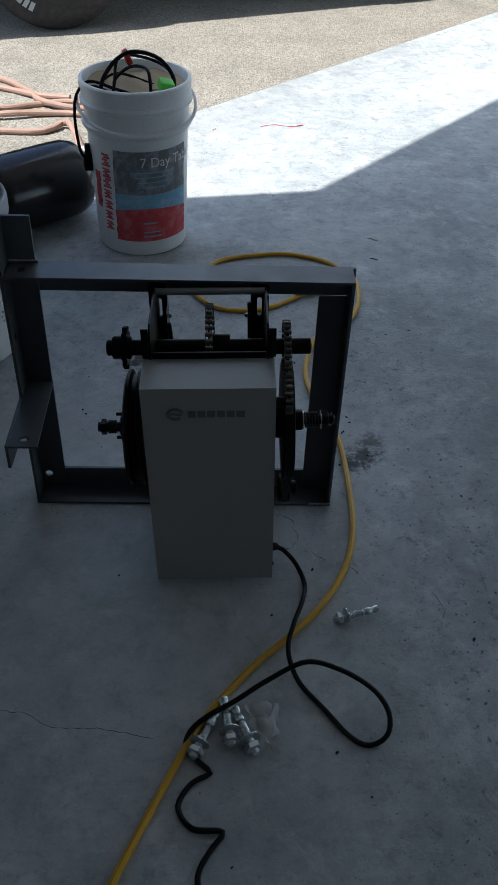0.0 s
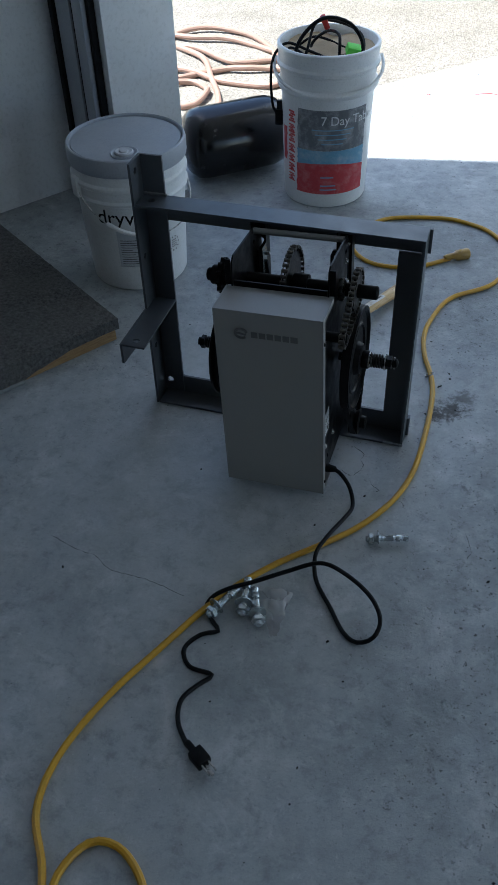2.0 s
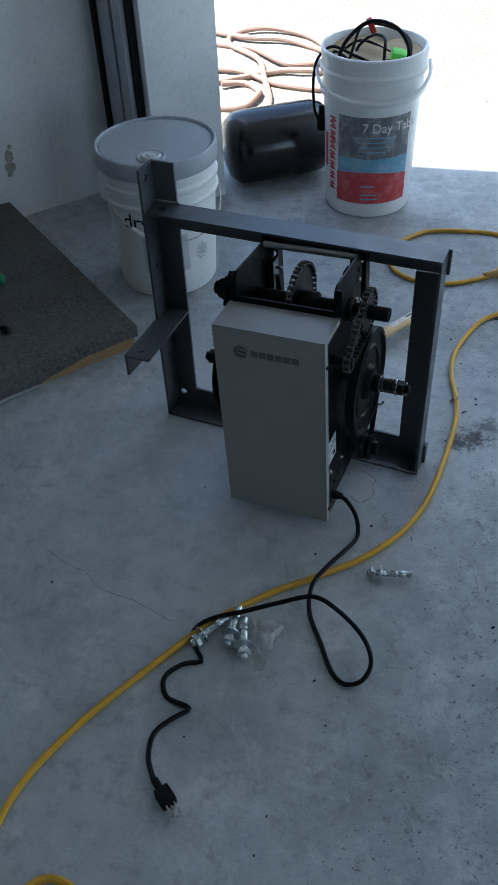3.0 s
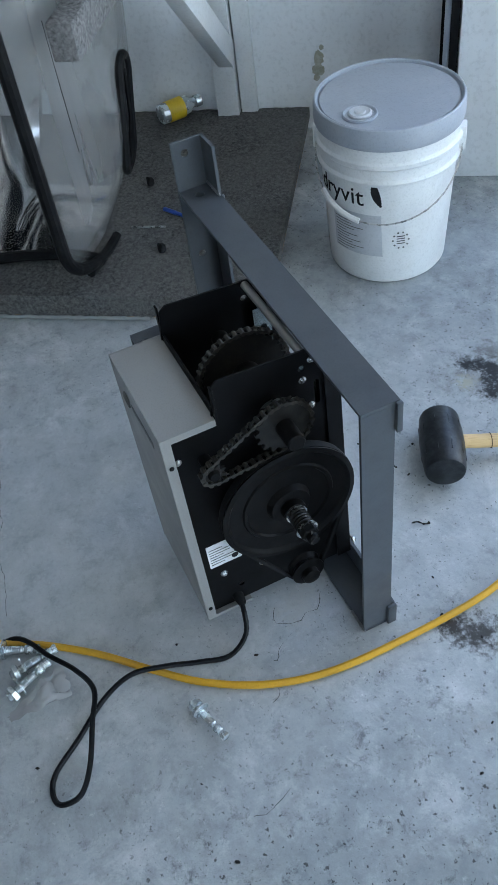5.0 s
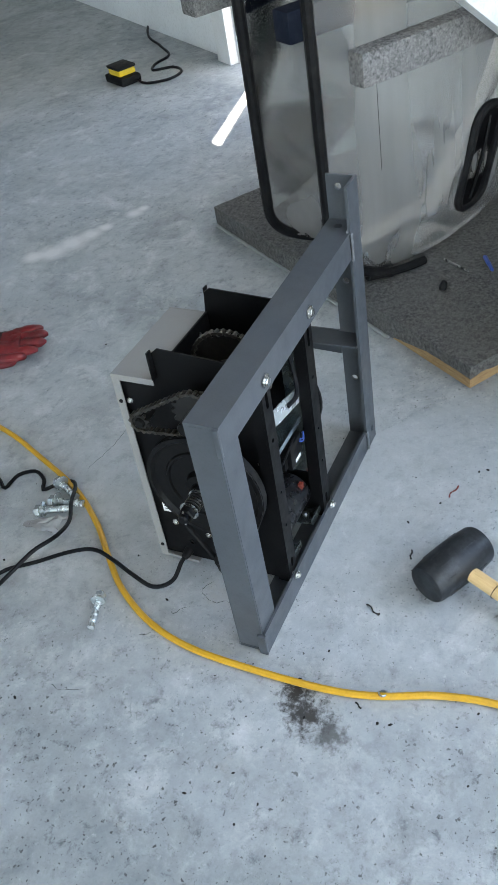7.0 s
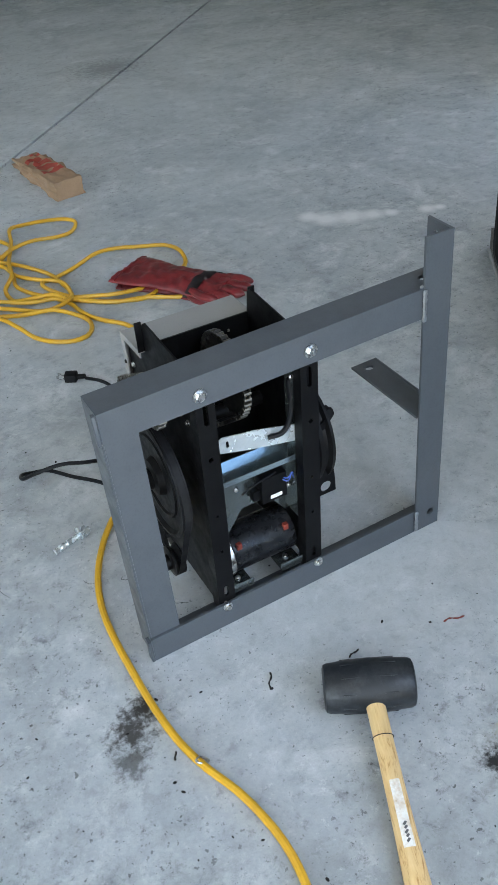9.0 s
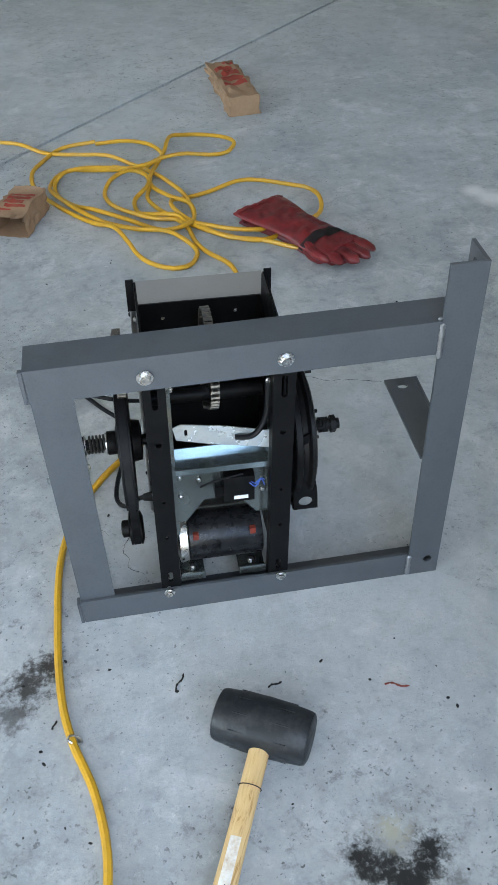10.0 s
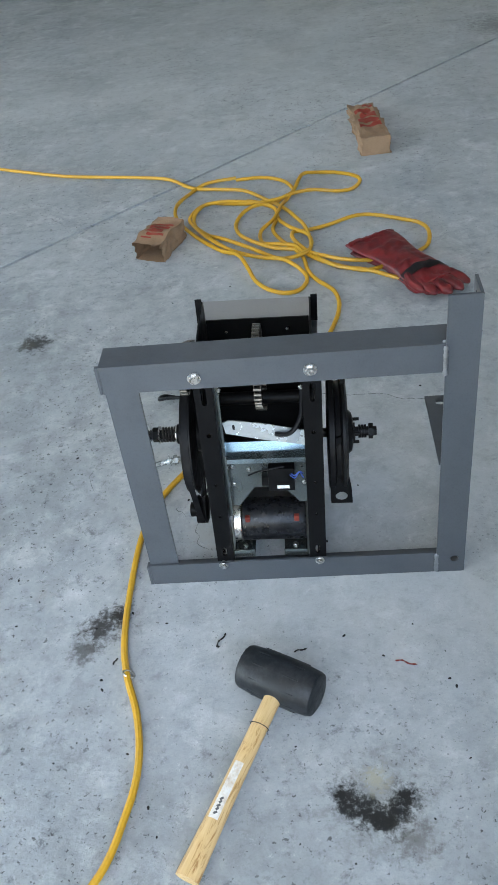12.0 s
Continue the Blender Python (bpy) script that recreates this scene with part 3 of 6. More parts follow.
def build_motor():
    root = rooted("door_motor", "grey-covered roller door motor bolted to a welded grey steel frame", "motor", (0.3, -0.1, 0))
    T = 0.005

    def wallplate(name, x0, x1, z0, z1, y, holes=(), label="", mat=PRIMER):
        """A plate in the xz plane whose back face lies at y."""
        bm = B()
        plate(bm, [(x0, z0), (x1, z0), (x1, z1), (x0, z1)], holes, T, Matrix(((1, 0, 0, 0), (0, 0, -1, y), (0, 1, 0, 0), (0, 0, 0, 1))))
        return bm

    def angle(name, back, leg, label, extra=None):
        bm = B()
        bm2 = back()
        tmp = bpy.data.meshes.new("t")
        bm2.to_mesh(tmp)
        bm2.free()
        bm.from_mesh(tmp)
        bpy.data.meshes.remove(tmp)
        leg(bm)
        return wpart(name, bm, PRIMER, root, label, 30)

    XZ = lambda y: Matrix(((1, 0, 0, 0), (0, 0, -1, y), (0, 1, 0, 0), (0, 0, 0, 1)))
    YZ = lambda x: Matrix(((0, 0, 1, x), (1, 0, 0, 0), (0, 1, 0, 0), (0, 0, 0, 1)))
    XY = lambda z: Matrix(((1, 0, 0, 0), (0, 1, 0, 0), (0, 0, 1, z), (0, 0, 0, 1)))
    top = angle("top_rail", lambda: wallplate("", 0.0515, UX, 0.449, 0.495, 0), lambda bm: plate(bm, [(0.007, UY), (UX, UY), (UX, 0), (0.007, 0)], [ring_pts(0.03, -0.028, 0.008)], T, XY(0.495)), "grey steel angle, top rail")
    bot = angle("bottom_rail", lambda: wallplate("", 0.0515, UX, 0.005, 0.05, 0), lambda bm: plate(bm, [(0.007, UY), (UX, UY), (UX, 0), (0.007, 0)], [], T, XY(0)), "grey steel angle, bottom rail")
    lp = angle("left_post", lambda: wallplate("", 0.0, 0.05, 0.0, 0.582, 0.001, [ring_pts(0.018, 0.034, 0.0075)]),
               lambda bm: plate(bm, [(UY, 0), (-0.0045, 0), (-0.0045, 0.582), (UY, 0.582)], [ring_pts(-0.033, z, 0.0065) for z in (0.561, 0.375, 0.15)] , T, YZ(0.0)), "grey steel angle post with bolt holes")
    rp = angle("right_post", lambda: wallplate("", 0.522, UX - 0.003, 0.006, 0.4485, -0.0055), lambda bm: plate(bm, [(UY, 0.006), (-0.0065, 0.006), (-0.0065, 0.4945), (UY, 0.4945)], [], T, YZ(UX - T)), "grey steel angle post")
    bm = B()
    box(bm, UX + 0.0005, UX + 0.006, -0.007, 0.001, 0.45, 0.4995, None, 0.001)
    wpart("end_tab", bm, PRIMER, root)
    bm = B()
    box(bm, UX + 0.0005, UX + 0.006, -0.014, 0.001, 0.0, 0.047, None, 0.001)
    wpart("end_tab", bm, PRIMER, root)
    # bracket arm reaching forward from the left post
    bm = B()
    plate(bm, [(0.0055, -0.19), (0.054, -0.19), (0.052, -0.006), (0.0055, -0.006)], [ring_pts(0.029, -0.17, 0.0085, ry=0.0065)], 0.004, XY(0.256))
    plate(bm, [(-0.19, 0.212), (-0.056, 0.206), (-0.056, 0.26), (-0.19, 0.26)], [], 0.005, YZ(0.0))
    wpart("bracket", bm, PRIMER, root, "grey angle bracket arm with a hole")
    # weld beads
    for x, y, z, dx, dz in ((0.0505, 0.003, 0.472, 0, 0.024), (0.0505, 0.003, 0.026, 0, 0.02), (0.03, -0.004, 0.502, 0.022, 0), (UX - 0.02, UY, 0.004, 0.018, 0)):
        bm = B()
        k = 15
        for i in range(k):
            f = (i / (k - 1) - 0.5) * 2
            m = Matrix.Translation((x + dx * f, y, z + dz * f)) @ Matrix.Diagonal((1.2, 0.7, 1, 1))
            bmesh.ops.create_icosphere(bm, subdivisions=1, radius=0.0028 + 0.0014 * random.random(), matrix=m)
        wpart("weld_bead", bm, PRIMER_EDGE, root)

    # the unit leans slightly within the frame
    LEANM = Matrix.Translation((0.346, 0, 0.25)) @ pose(0, 0, 0, 0, -1.7, 0) @ Matrix.Translation((-0.346, 0, -0.25))

    def mp(name, bm, material, label="", parent=root, smooth=35):
        bmesh.ops.transform(bm, matrix=LEANM, verts=bm.verts)
        return wpart(name, bm, material, parent, label, smooth)

    def bolt_head(name, x, y, z, r, h, axis="y", mat=STEEL, parent=root, sign=1, washer=True):
        bm = B()
        prof = [(r, 0), (r, h * 0.8), (r * 0.85, h)]
        if sign < 0:
            prof = [(q, -p) for q, p in prof]
        lathe(bm, prof, axis, (x, y, z), 6)
        if washer:
            lathe(bm, [(r * 1.45, 0), (r * 1.45, 0.0015 * sign)], axis, (x, y, z), 16)
        return wpart(name, bm, mat, parent)

    for x, z in ((0.252, 0.472), (0.430, 0.470), (0.437, 0.045), (0.26, 0.047)):
        bolt_head("hex_bolt", x, 0.0015, z, 0.0075 if z > 0.2 else 0.0058, 0.006)

    # side plates with rear flanges
    XL, XR = 0.254, 0.434
    side = [(-0.262, 0.032), (-0.012, 0.032), (-0.012, 0.447), (-0.05, 0.488), (-0.176, 0.496), (-0.186, 0.488), (-0.192, 0.44), (-0.262, 0.436)]
    for nm, x in (("left_side_plate", XL), ("right_side_plate", XR)):
        bm = B()
        holes = [slot_pts(-0.04, 0.41, 0.004, 0.018), ring_pts(-0.06, 0.46, 0.005), ring_pts(-0.20, 0.07, 0.005)]
        plate(bm, side, holes, 0.003, YZ(x))
        p = mp(nm, bm, BLACK, "black sheet steel side plate")
        bm = B()
        fx0, fx1 = (x - 0.012, x + 0.018) if x == XL else (x - 0.022, x + 0.008)
        xm = (fx0 + fx1) / 2
        plate(bm, [(fx0, 0.032), (fx1, 0.032), (fx1, 0.485), (fx0, 0.485)], [slot_pts(xm, 0.425, 0.0042, 0.014), slot_pts(xm, 0.07, 0.004, 0.007), ring_pts(xm, 0.345, 0.0042), ring_pts(xm, 0.16, 0.003), ring_pts(xm, 0.235, 0.0025)], 0.004, XZ(-0.0065))
        box(bm, fx0, fx0 + 0.003, -0.03, -0.0106, 0.032, 0.485)
        box(bm, fx1 - 0.003, fx1, -0.03, -0.0106, 0.032, 0.485)
        fl = B()
        sx = -1 if x == XL else 1
        xe = x if x == XL else x + 0.003
        box(fl, min(xe, xe + sx * 0.011), max(xe, xe + sx * 0.011), -0.189, -0.186, 0.443, 0.4935, None, 0.0006)
        mp("ear_flange", fl, BLACK, "", p)
        mp("rear_channel", bm, BLACK, "black slotted rear channel", p)
    # grey cover: front, top and turned-in side lips
    cov = B()
    plate(cov, [(-0.268, 0.026), (-0.19, 0.026), (-0.19, 0.028), (-0.266, 0.028), (-0.266, 0.4395), (-0.19, 0.4395), (-0.19, 0.4415), (-0.268, 0.4415)], [], 0.198, YZ(0.2456))
    c = mp("cover", cov, COVER, "light grey powder-coated cover")
    for x0, x1 in ((0.2435, 0.2455), (0.4435, 0.4455)):
        bm = B()
        plate(bm, [(-0.2685, 0.0255), (-0.19, 0.0255), (-0.19, 0.032), (-0.254, 0.032), (-0.254, 0.431), (-0.19, 0.431), (-0.19, 0.442), (-0.2685, 0.442)], [], 0.002, YZ(x0))
        mp("cover_lip", bm, COVER, "", c)
    # round emblem and maker's lettering, plain
    bm = B()
    pts = [Vector((0.2945 + 0.0115 * math.cos(a), -0.2685, 0.395 + 0.0095 * math.sin(a))) for a in [radians(20 + 290 * i / 22) for i in range(23)]]
    sweep(bm, pts, 0.0026, 6)
    pts = [Vector((0.285 + 0.019 * i / 6, -0.2685, 0.3945 + 0.001 * math.sin(i))) for i in range(7)]
    sweep(bm, pts, 0.002, 6)
    mp("emblem", bm, GREY_INK, "dark round emblem", c)
    x = 0.313
    for w in (0.012, 0.012, 0.012, 0.012, 0.012, 0.013):
        bm = B()
        box(bm, x, x + w, -0.2687, -0.2679, 0.3885, 0.4005, None)
        mp("lettering_bar", bm, GREY_INK, "", c)
        x += w + 0.0026
    # inner black panel under the cover top, extended down to darken the shaded interior
    bm = B()
    box(bm, XL + 0.004, XR - 0.001, -0.189, -0.186, 0.17, 0.452)
    ip = mp("inner_panel", bm, BLACK)
    for x, z in ((0.29, 0.43), (0.395, 0.43), (0.29, 0.36)):
        bolt_head("screw", x, -0.186, z, 0.003, 0.003, "y", STEEL, ip, 1, False)
    # screws on the side
    for y, z, r in ((-0.25, 0.386, 0.0042), (-0.224, 0.115, 0.0045), (-0.06, 0.44, 0.004), (-0.045, 0.47, 0.004), (-0.05, 0.39, 0.004), (-0.16, 0.10, 0.004), (-0.03, 0.30, 0.003)):
        bm = B()
        lathe(bm, [(r * 1.4, 0), (r * 1.4, 0.001), (r, 0.0015), (r, 0.003), (r * 0.6, 0.0045)], "x", (XR + 0.003, y, z), 12)
        mp("screw", bm, STEEL, "bright screw")
    for y, z in ((-0.261, 0.389), (-0.261, 0.055)):
        bm = B()
        lathe(bm, [(0.0035, 0), (0.0035, 0.002), (0.002, 0.003)], "x", (0.445, y, z), 10)
        mp("screw", bm, BLACK, "", c)
    # rating label
    bm = B()
    box(bm, XR + 0.003, XR + 0.0036, -0.243, -0.19, 0.139, 0.192)
    lab = mp("rating_label", bm, LABEL_WHITE, "white rating label with small print")
    for i in range(7):
        bm = B()
        y1 = -0.24 + (0.022 + 0.012 * ((i * 37) % 3))
        box(bm, XR + 0.0036, XR + 0.0039, -0.24, y1, 0.1455 + i * 0.0058, 0.147 + i * 0.0058)
        mp("print_bar", bm, GREY_INK, "", lab)
    bm = B()
    lathe(bm, [(0.0055, 0), (0.0055, 0.0003)], "x", (XR + 0.0037, -0.201, 0.149), 14)
    mp("print_dot", bm, INK, "", lab)
    # tie rod
    bm = B()
    lathe(bm, [(0.006, XL), (0.006, XR)], "x", (0, -0.056, 0.482), 14)
    mp("tie_rod", bm, COVER, "bare grey tie rod")

    # drive shaft
    SY, SZ = -0.107, 0.408

    def disc(name, mat, prof, y, z, label="", parent=root, seg=40):
        bm = B()
        lathe(bm, prof, "x", (0, y, z), seg)
        return mp(name, bm, mat, label, parent)

    shaft = disc("drive_shaft", BLACK_CAST, [(0.011, 0.176), (0.013, 0.178), (0.013, 0.507), (0.011, 0.509)], SY, SZ, "black drive shaft", seg=20)
    disc("collar", BLACK_CAST, [(0.018, 0.186), (0.019, 0.188), (0.019, 0.214), (0.018, 0.216)], SY, SZ, "", shaft, 20)
    disc("bearing", STEEL, [(0.021, 0.4375), (0.022, 0.439), (0.022, 0.446), (0.016, 0.449)], SY, SZ, "steel bearing housing", root, 28)
    disc("bearing", BLACK_CAST, [(0.016, 0.234), (0.022, 0.238), (0.022, 0.252), (0.016, 0.253)], SY, SZ, "", root, 28)
    disc("collar", BLACK_CAST, [(0.02, 0.348), (0.021, 0.35), (0.021, 0.375), (0.02, 0.377)], SY, SZ, "", shaft, 20)

    def sprocket(name, x, y, z, r, teeth, w, mat, holes=True):
        n = teeth * 4
        out = [(y + (r + (0.004 if i % 4 in (1, 2) else -0.002)) * math.cos(2 * math.pi * i / n), z + (r + (0.004 if i % 4 in (1, 2) else -0.002)) * math.sin(2 * math.pi * i / n)) for i in range(n)]
        bm = B()
        plate(bm, out, [ring_pts(y, z, min(0.012, r * 0.5), 12)], w, YZ(x))
        return mp(name, bm, mat, "toothed dark steel sprocket", root, 25)

    def chain(name, x, loop, pitch=0.0105, w=0.004, parent=root):
        """Links of roller chain round a closed loop in the yz plane."""
        pts = [Vector((x, y, z)) for y, z in loop]
        length = [0.0]
        closed = pts + [pts[0]]
        for a, b in zip(closed, closed[1:]):
            length.append(length[-1] + (b - a).length)
        count = int(length[-1] / pitch) // 2 * 2
        root_c = None
        pos = []
        for i in range(count):
            s = length[-1] * i / count
            k = max(j for j in range(len(length)) if length[j] <= s + 1e-9)
            k = min(k, len(closed) - 2)
            f = (s - length[k]) / max(1e-9, length[k + 1] - length[k])
            pos.append(closed[k].lerp(closed[k + 1], f))
        bm = B()
        for i, p in enumerate(pos):
            q = pos[(i + 1) % count]
            lathe(bm, [(0.0036, -w - 0.002), (0.0036, w + 0.002)], "x", p, 8)
            d = q - p
            ang = math.atan2(d.z, d.y)
            off = w if i % 2 else w + 0.0014
            for sgn in (-1, 1):
                m = Matrix.Translation((p + q) / 2 + Vector((sgn * off, 0, 0))) @ Matrix.Rotation(ang, 4, "X")
                box(bm, -0.0006, 0.0006, -d.length / 2 - 0.002, d.length / 2 + 0.002, -0.002, 0.002, m)
        return mp(name, bm, OILY, "oily steel roller chain", parent)

    def belt_loop(c1, r1, c2, r2, n=18):
        """The outline of a belt round two wheels, as points in the plane."""
        d = Vector((c2[0] - c1[0], c2[1] - c1[1]))
        a0 = math.atan2(d.y, d.x)
        off = math.acos((r1 - r2) / d.length)
        out = [(c1[0] + r1 * math.cos(a0 + off + (2 * math.pi - 2 * off) * i / n), c1[1] + r1 * math.sin(a0 + off + (2 * math.pi - 2 * off) * i / n)) for i in range(n + 1)]
        out += [(c2[0] + r2 * math.cos(a0 - off + 2 * off * i / n), c2[1] + r2 * math.sin(a0 - off + 2 * off * i / n)) for i in range(n + 1)]
        return out

    sprocket("end_sprocket", 0.203, SY, SZ, 0.031, 11, 0.008, BLACK_CAST)
    sprocket("drive_sprocket", 0.4665, SY, SZ, 0.038, 17, 0.005, DARK_GEAR)
    sprocket("pinion", 0.4665, -0.214, 0.374, 0.014, 9, 0.005, DARK_GEAR)
    disc("pinion_axle", BLACK_CAST, [(0.009, 0.437), (0.009, 0.474), (0.007, 0.477)], -0.214, 0.374, "", root, 14)
    chain("roller_chain", 0.469, belt_loop((SY, SZ), 0.0405, (-0.214, 0.374), 0.0165))
    sprocket("inner_sprocket", 0.3435, SY, SZ, 0.0625, 28, 0.002, DARK_GEAR)
    chain("roller_chain", 0.3445, belt_loop((SY, SZ), 0.0685, (-0.165, 0.30), 0.02))
    disc("inner_axle", BLACK_CAST, [(0.012, 0.258), (0.012, 0.432)], -0.165, 0.30, "", root, 16)

    # belt pulley with its sprung shaft
    PY, PZ = -0.117, 0.262
    pul = disc("belt_pulley", BLACK_CAST, [(0.02, 0.448), (0.03, 0.45), (0.032, 0.462), (0.096, 0.463), (0.104, 0.464), (0.104, 0.4665), (0.098, 0.4725), (0.104, 0.4785), (0.104, 0.481), (0.097, 0.482), (0.092, 0.476), (0.072, 0.4745), (0.07, 0.4775), (0.066, 0.4775), (0.064, 0.474), (0.034, 0.474), (0.03, 0.484), (0.022, 0.486)], PY, PZ, "black belt pulley wheel")
    disc("pulley_shaft", BLACK_CAST, [(0.0085, 0.44), (0.0085, 0.553), (0.006, 0.556)], PY, PZ, "", root, 16)
    disc("hub", BLACK_CAST, [(0.017, 0.486), (0.018, 0.488), (0.018, 0.499), (0.015, 0.5)], PY, PZ, "", pul, 20)
    bm = B()
    pts = [Vector((0.5025 + 0.026 * i / 70, PY + 0.0125 * math.cos(i * 2 * math.pi / 14), PZ + 0.0125 * math.sin(i * 2 * math.pi / 14))) for i in range(71)]
    sweep(bm, pts, 0.0019, 6)
    mp("spring", bm, DARK_GEAR, "dark coil spring")
    for x in (0.5, 0.531):
        disc("washer", STEEL, [(0.0165, x), (0.0165, x + 0.0016)], PY, PZ, "bright washer", root, 24)
    disc("nut", BLACK_CAST, [(0.0135, 0.533), (0.0135, 0.543), (0.011, 0.545)], PY, PZ, "", root, 6)
    bm = B()
    sweep(bm, [Vector((0.549, PY, PZ - 0.014)), Vector((0.549, PY, PZ + 0.014))], 0.0016, 6)
    mp("cotter_pin", bm, STEEL)
    MY, MZ = -0.102, 0.088
    disc("motor_pulley", BLACK_CAST, [(0.018, 0.46), (0.027, 0.4635), (0.027, 0.466), (0.022, 0.4725), (0.027, 0.479), (0.027, 0.482), (0.014, 0.484), (0.014, 0.494), (0.009, 0.496)], MY, MZ, "", root, 24)
    bl = belt_loop((PY, PZ), 0.1045, (MY, MZ), 0.027, 26)
    bm = B()
    k = len(bl)
    cen = Vector((sum(p[0] for p in bl) / k, sum(p[1] for p in bl) / k))
    rows = []
    for y, z in bl:
        inw = (cen - Vector((y, z))).normalized() * 0.006
        rows.append([bm.verts.new(v) for v in ((0.4672, y, z), (0.4778, y, z), (0.4755, y + inw.x, z + inw.y), (0.4695, y + inw.x, z + inw.y))])
    for i in range(k):
        p, q = rows[i], rows[(i + 1) % k]
        for j in range(4):
            bm.faces.new((p[j], p[(j + 1) % 4], q[(j + 1) % 4], q[j]))
    mp("drive_belt", bm, RUBBER, "black drive belt")

    # brake drum and release plate on the other side
    dr = disc("brake_disc", BLACK_CAST, [(0.03, 0.234), (0.098, 0.232), (0.1, 0.23), (0.1, 0.222), (0.09, 0.219), (0.092, 0.212), (0.1, 0.208), (0.1, 0.203), (0.09, 0.199), (0.04, 0.197), (0.034, 0.19), (0.026, 0.188)], -0.118, PZ - 0.01, "black brake disc")
    disc("brake_shaft", BLACK_CAST, [(0.0085, 0.146), (0.0085, 0.25)], -0.118, PZ - 0.01, "", root, 16)
    for x, r in ((0.186, 0.016), (0.176, 0.012), (0.171, 0.012), (0.166, 0.012), (0.154, 0.014)):
        disc("spring_ring" if r < 0.013 else "nut", BLACK_CAST, [(r, x - 0.002), (r, x + 0.002 if r < 0.013 else x + 0.006)], -0.118, PZ - 0.01, "", root, 6 if r > 0.013 else 18)
    for dy, dz in ((0.02, 0.012), (-0.02, 0.012), (0, -0.024)):
        disc("stud", BLACK_CAST, [(0.003, 0.176), (0.003, 0.198)], -0.118 + dy, PZ - 0.01 + dz, "", root, 8)
    bm = B()
    plate(bm, [(-0.105, 0.27), (-0.115, 0.22), (-0.06, 0.152), (-0.042, 0.152), (-0.03, 0.162), (-0.05, 0.27)], [ring_pts(-0.053, 0.17, 0.0088)], 0.004, YZ(0.226) @ Matrix.Identity(4))
    plate(bm, [(0.192, 0.156), (0.228, 0.156), (0.231, 0.163), (0.229, 0.30), (0.212, 0.31), (0.194, 0.19)], [ring_pts(0.2115, 0.172, 0.0108)], 0.003, XZ(-0.036))
    mp("release_plate", bm, BLACK, "black release lever plate with a hole")

    # electric motor and zinc brackets between the channels
    disc("electric_motor", MOTOR_WRAP, [(0.03, 0.276), (0.039, 0.277), (0.04, 0.28), (0.04, 0.392), (0.0385, 0.393)], -0.068, 0.093, "black cylindrical electric motor", root, 36)
    disc("motor_end_cap", STEEL, [(0.041, 0.3935), (0.0425, 0.395), (0.0425, 0.407), (0.03, 0.41)], -0.068, 0.093, "bright motor end cap", root, 36)
    for x in (0.39 - 0.008, 0.293):
        bm = B()
        box(bm, x - 0.0045, x + 0.0045, -0.042, -0.034, 0.116, 0.128, None, 0.001)
        mp("brush_cap", bm, DARK_RED, "dark red motor brush cap")
    bm = B()
    box(bm, 0.268, 0.412, -0.062, -0.03, 0.262, 0.2645)
    box(bm, 0.268, 0.412, -0.032, -0.03, 0.2645, 0.272)
    box(bm, 0.268, 0.412, -0.075, -0.0725, 0.2645, 0.275)
    box(bm, 0.268, 0.412, -0.075, -0.062, 0.262, 0.2645)
    mp("zinc_channel", bm, ZINC_SKY_REFLECT, "zinc-plated channel")
    bm = B()
    plate(bm, [(0.27, 0.299), (0.35, 0.316), (0.402, 0.33), (0.406, 0.352), (0.395, 0.357), (0.34, 0.348), (0.27, 0.33)], [slot_pts(0.388, 0.342, 0.002, 0.004)], 0.002, Matrix.Translation((0, -0.03, 0)) @ XZ(0) @ pose(0, 0, 0, 0, 0, 0))
    mp("zinc_plate", bm, ZINC, "tilted zinc-plated plate")
    bm = B()
    plate(bm, [(0.27, 0.248), (0.412, 0.254), (0.412, 0.145), (0.394, 0.145), (0.365, 0.188), (0.315, 0.19), (0.286, 0.15), (0.27, 0.15)][::-1], [ring_pts(0.402, 0.235, 0.002), ring_pts(0.28, 0.235, 0.002)], 0.002, XZ(-0.05))
    zb = mp("zinc_bracket", bm, ZINC_DARK_REFLECT, "zinc-plated switch bracket")
    for x0, x1 in ((0.406, 0.414), (0.266, 0.272)):
        bm = B()
        box(bm, x0, x1, -0.055, -0.028, 0.14, 0.445)
        mp("zinc_strip", bm, ZINC_DARK_REFLECT, "zinc-plated side strip")
    bm = B()
    box(bm, 0.292, 0.338, -0.05, -0.026, 0.2, 0.25, None, 0.002)
    box(bm, 0.335, 0.35, -0.048, -0.034, 0.205, 0.225, None, 0.001)
    sw = mp("limit_switch", bm, BLACK, "black limit switch with white label")
    bm = B()
    box(bm, 0.302, 0.323, -0.0258, -0.0254, 0.206, 0.213)
    mp("switch_label", bm, LABEL_WHITE, "", sw)
    for k, mt in enumerate((BLUE, BLUE, CORD_BLACK, CORD_BLACK)):
        bm = B()
        if k < 2:
            sweep(bm, smooth_path([(0.305 - 0.004 * k, -0.03, 0.24), (0.292, -0.022, 0.232 + 0.006 * k), (0.284, -0.024, 0.245), (0.277, -0.03, 0.236 - 0.01 * k)], 0.004), 0.0011, 6)
        elif k == 2:
            sweep(bm, smooth_path([(0.32, -0.028, 0.327), (0.295, -0.022, 0.333), (0.277, -0.03, 0.36), (0.273, -0.04, 0.41)], 0.004), 0.0042, 8)
        else:
            sweep(bm, smooth_path([(0.372, -0.03, 0.235), (0.35, -0.026, 0.248), (0.31, -0.03, 0.253)], 0.004), 0.0018, 6)
        mp("wire", bm, mt, "")
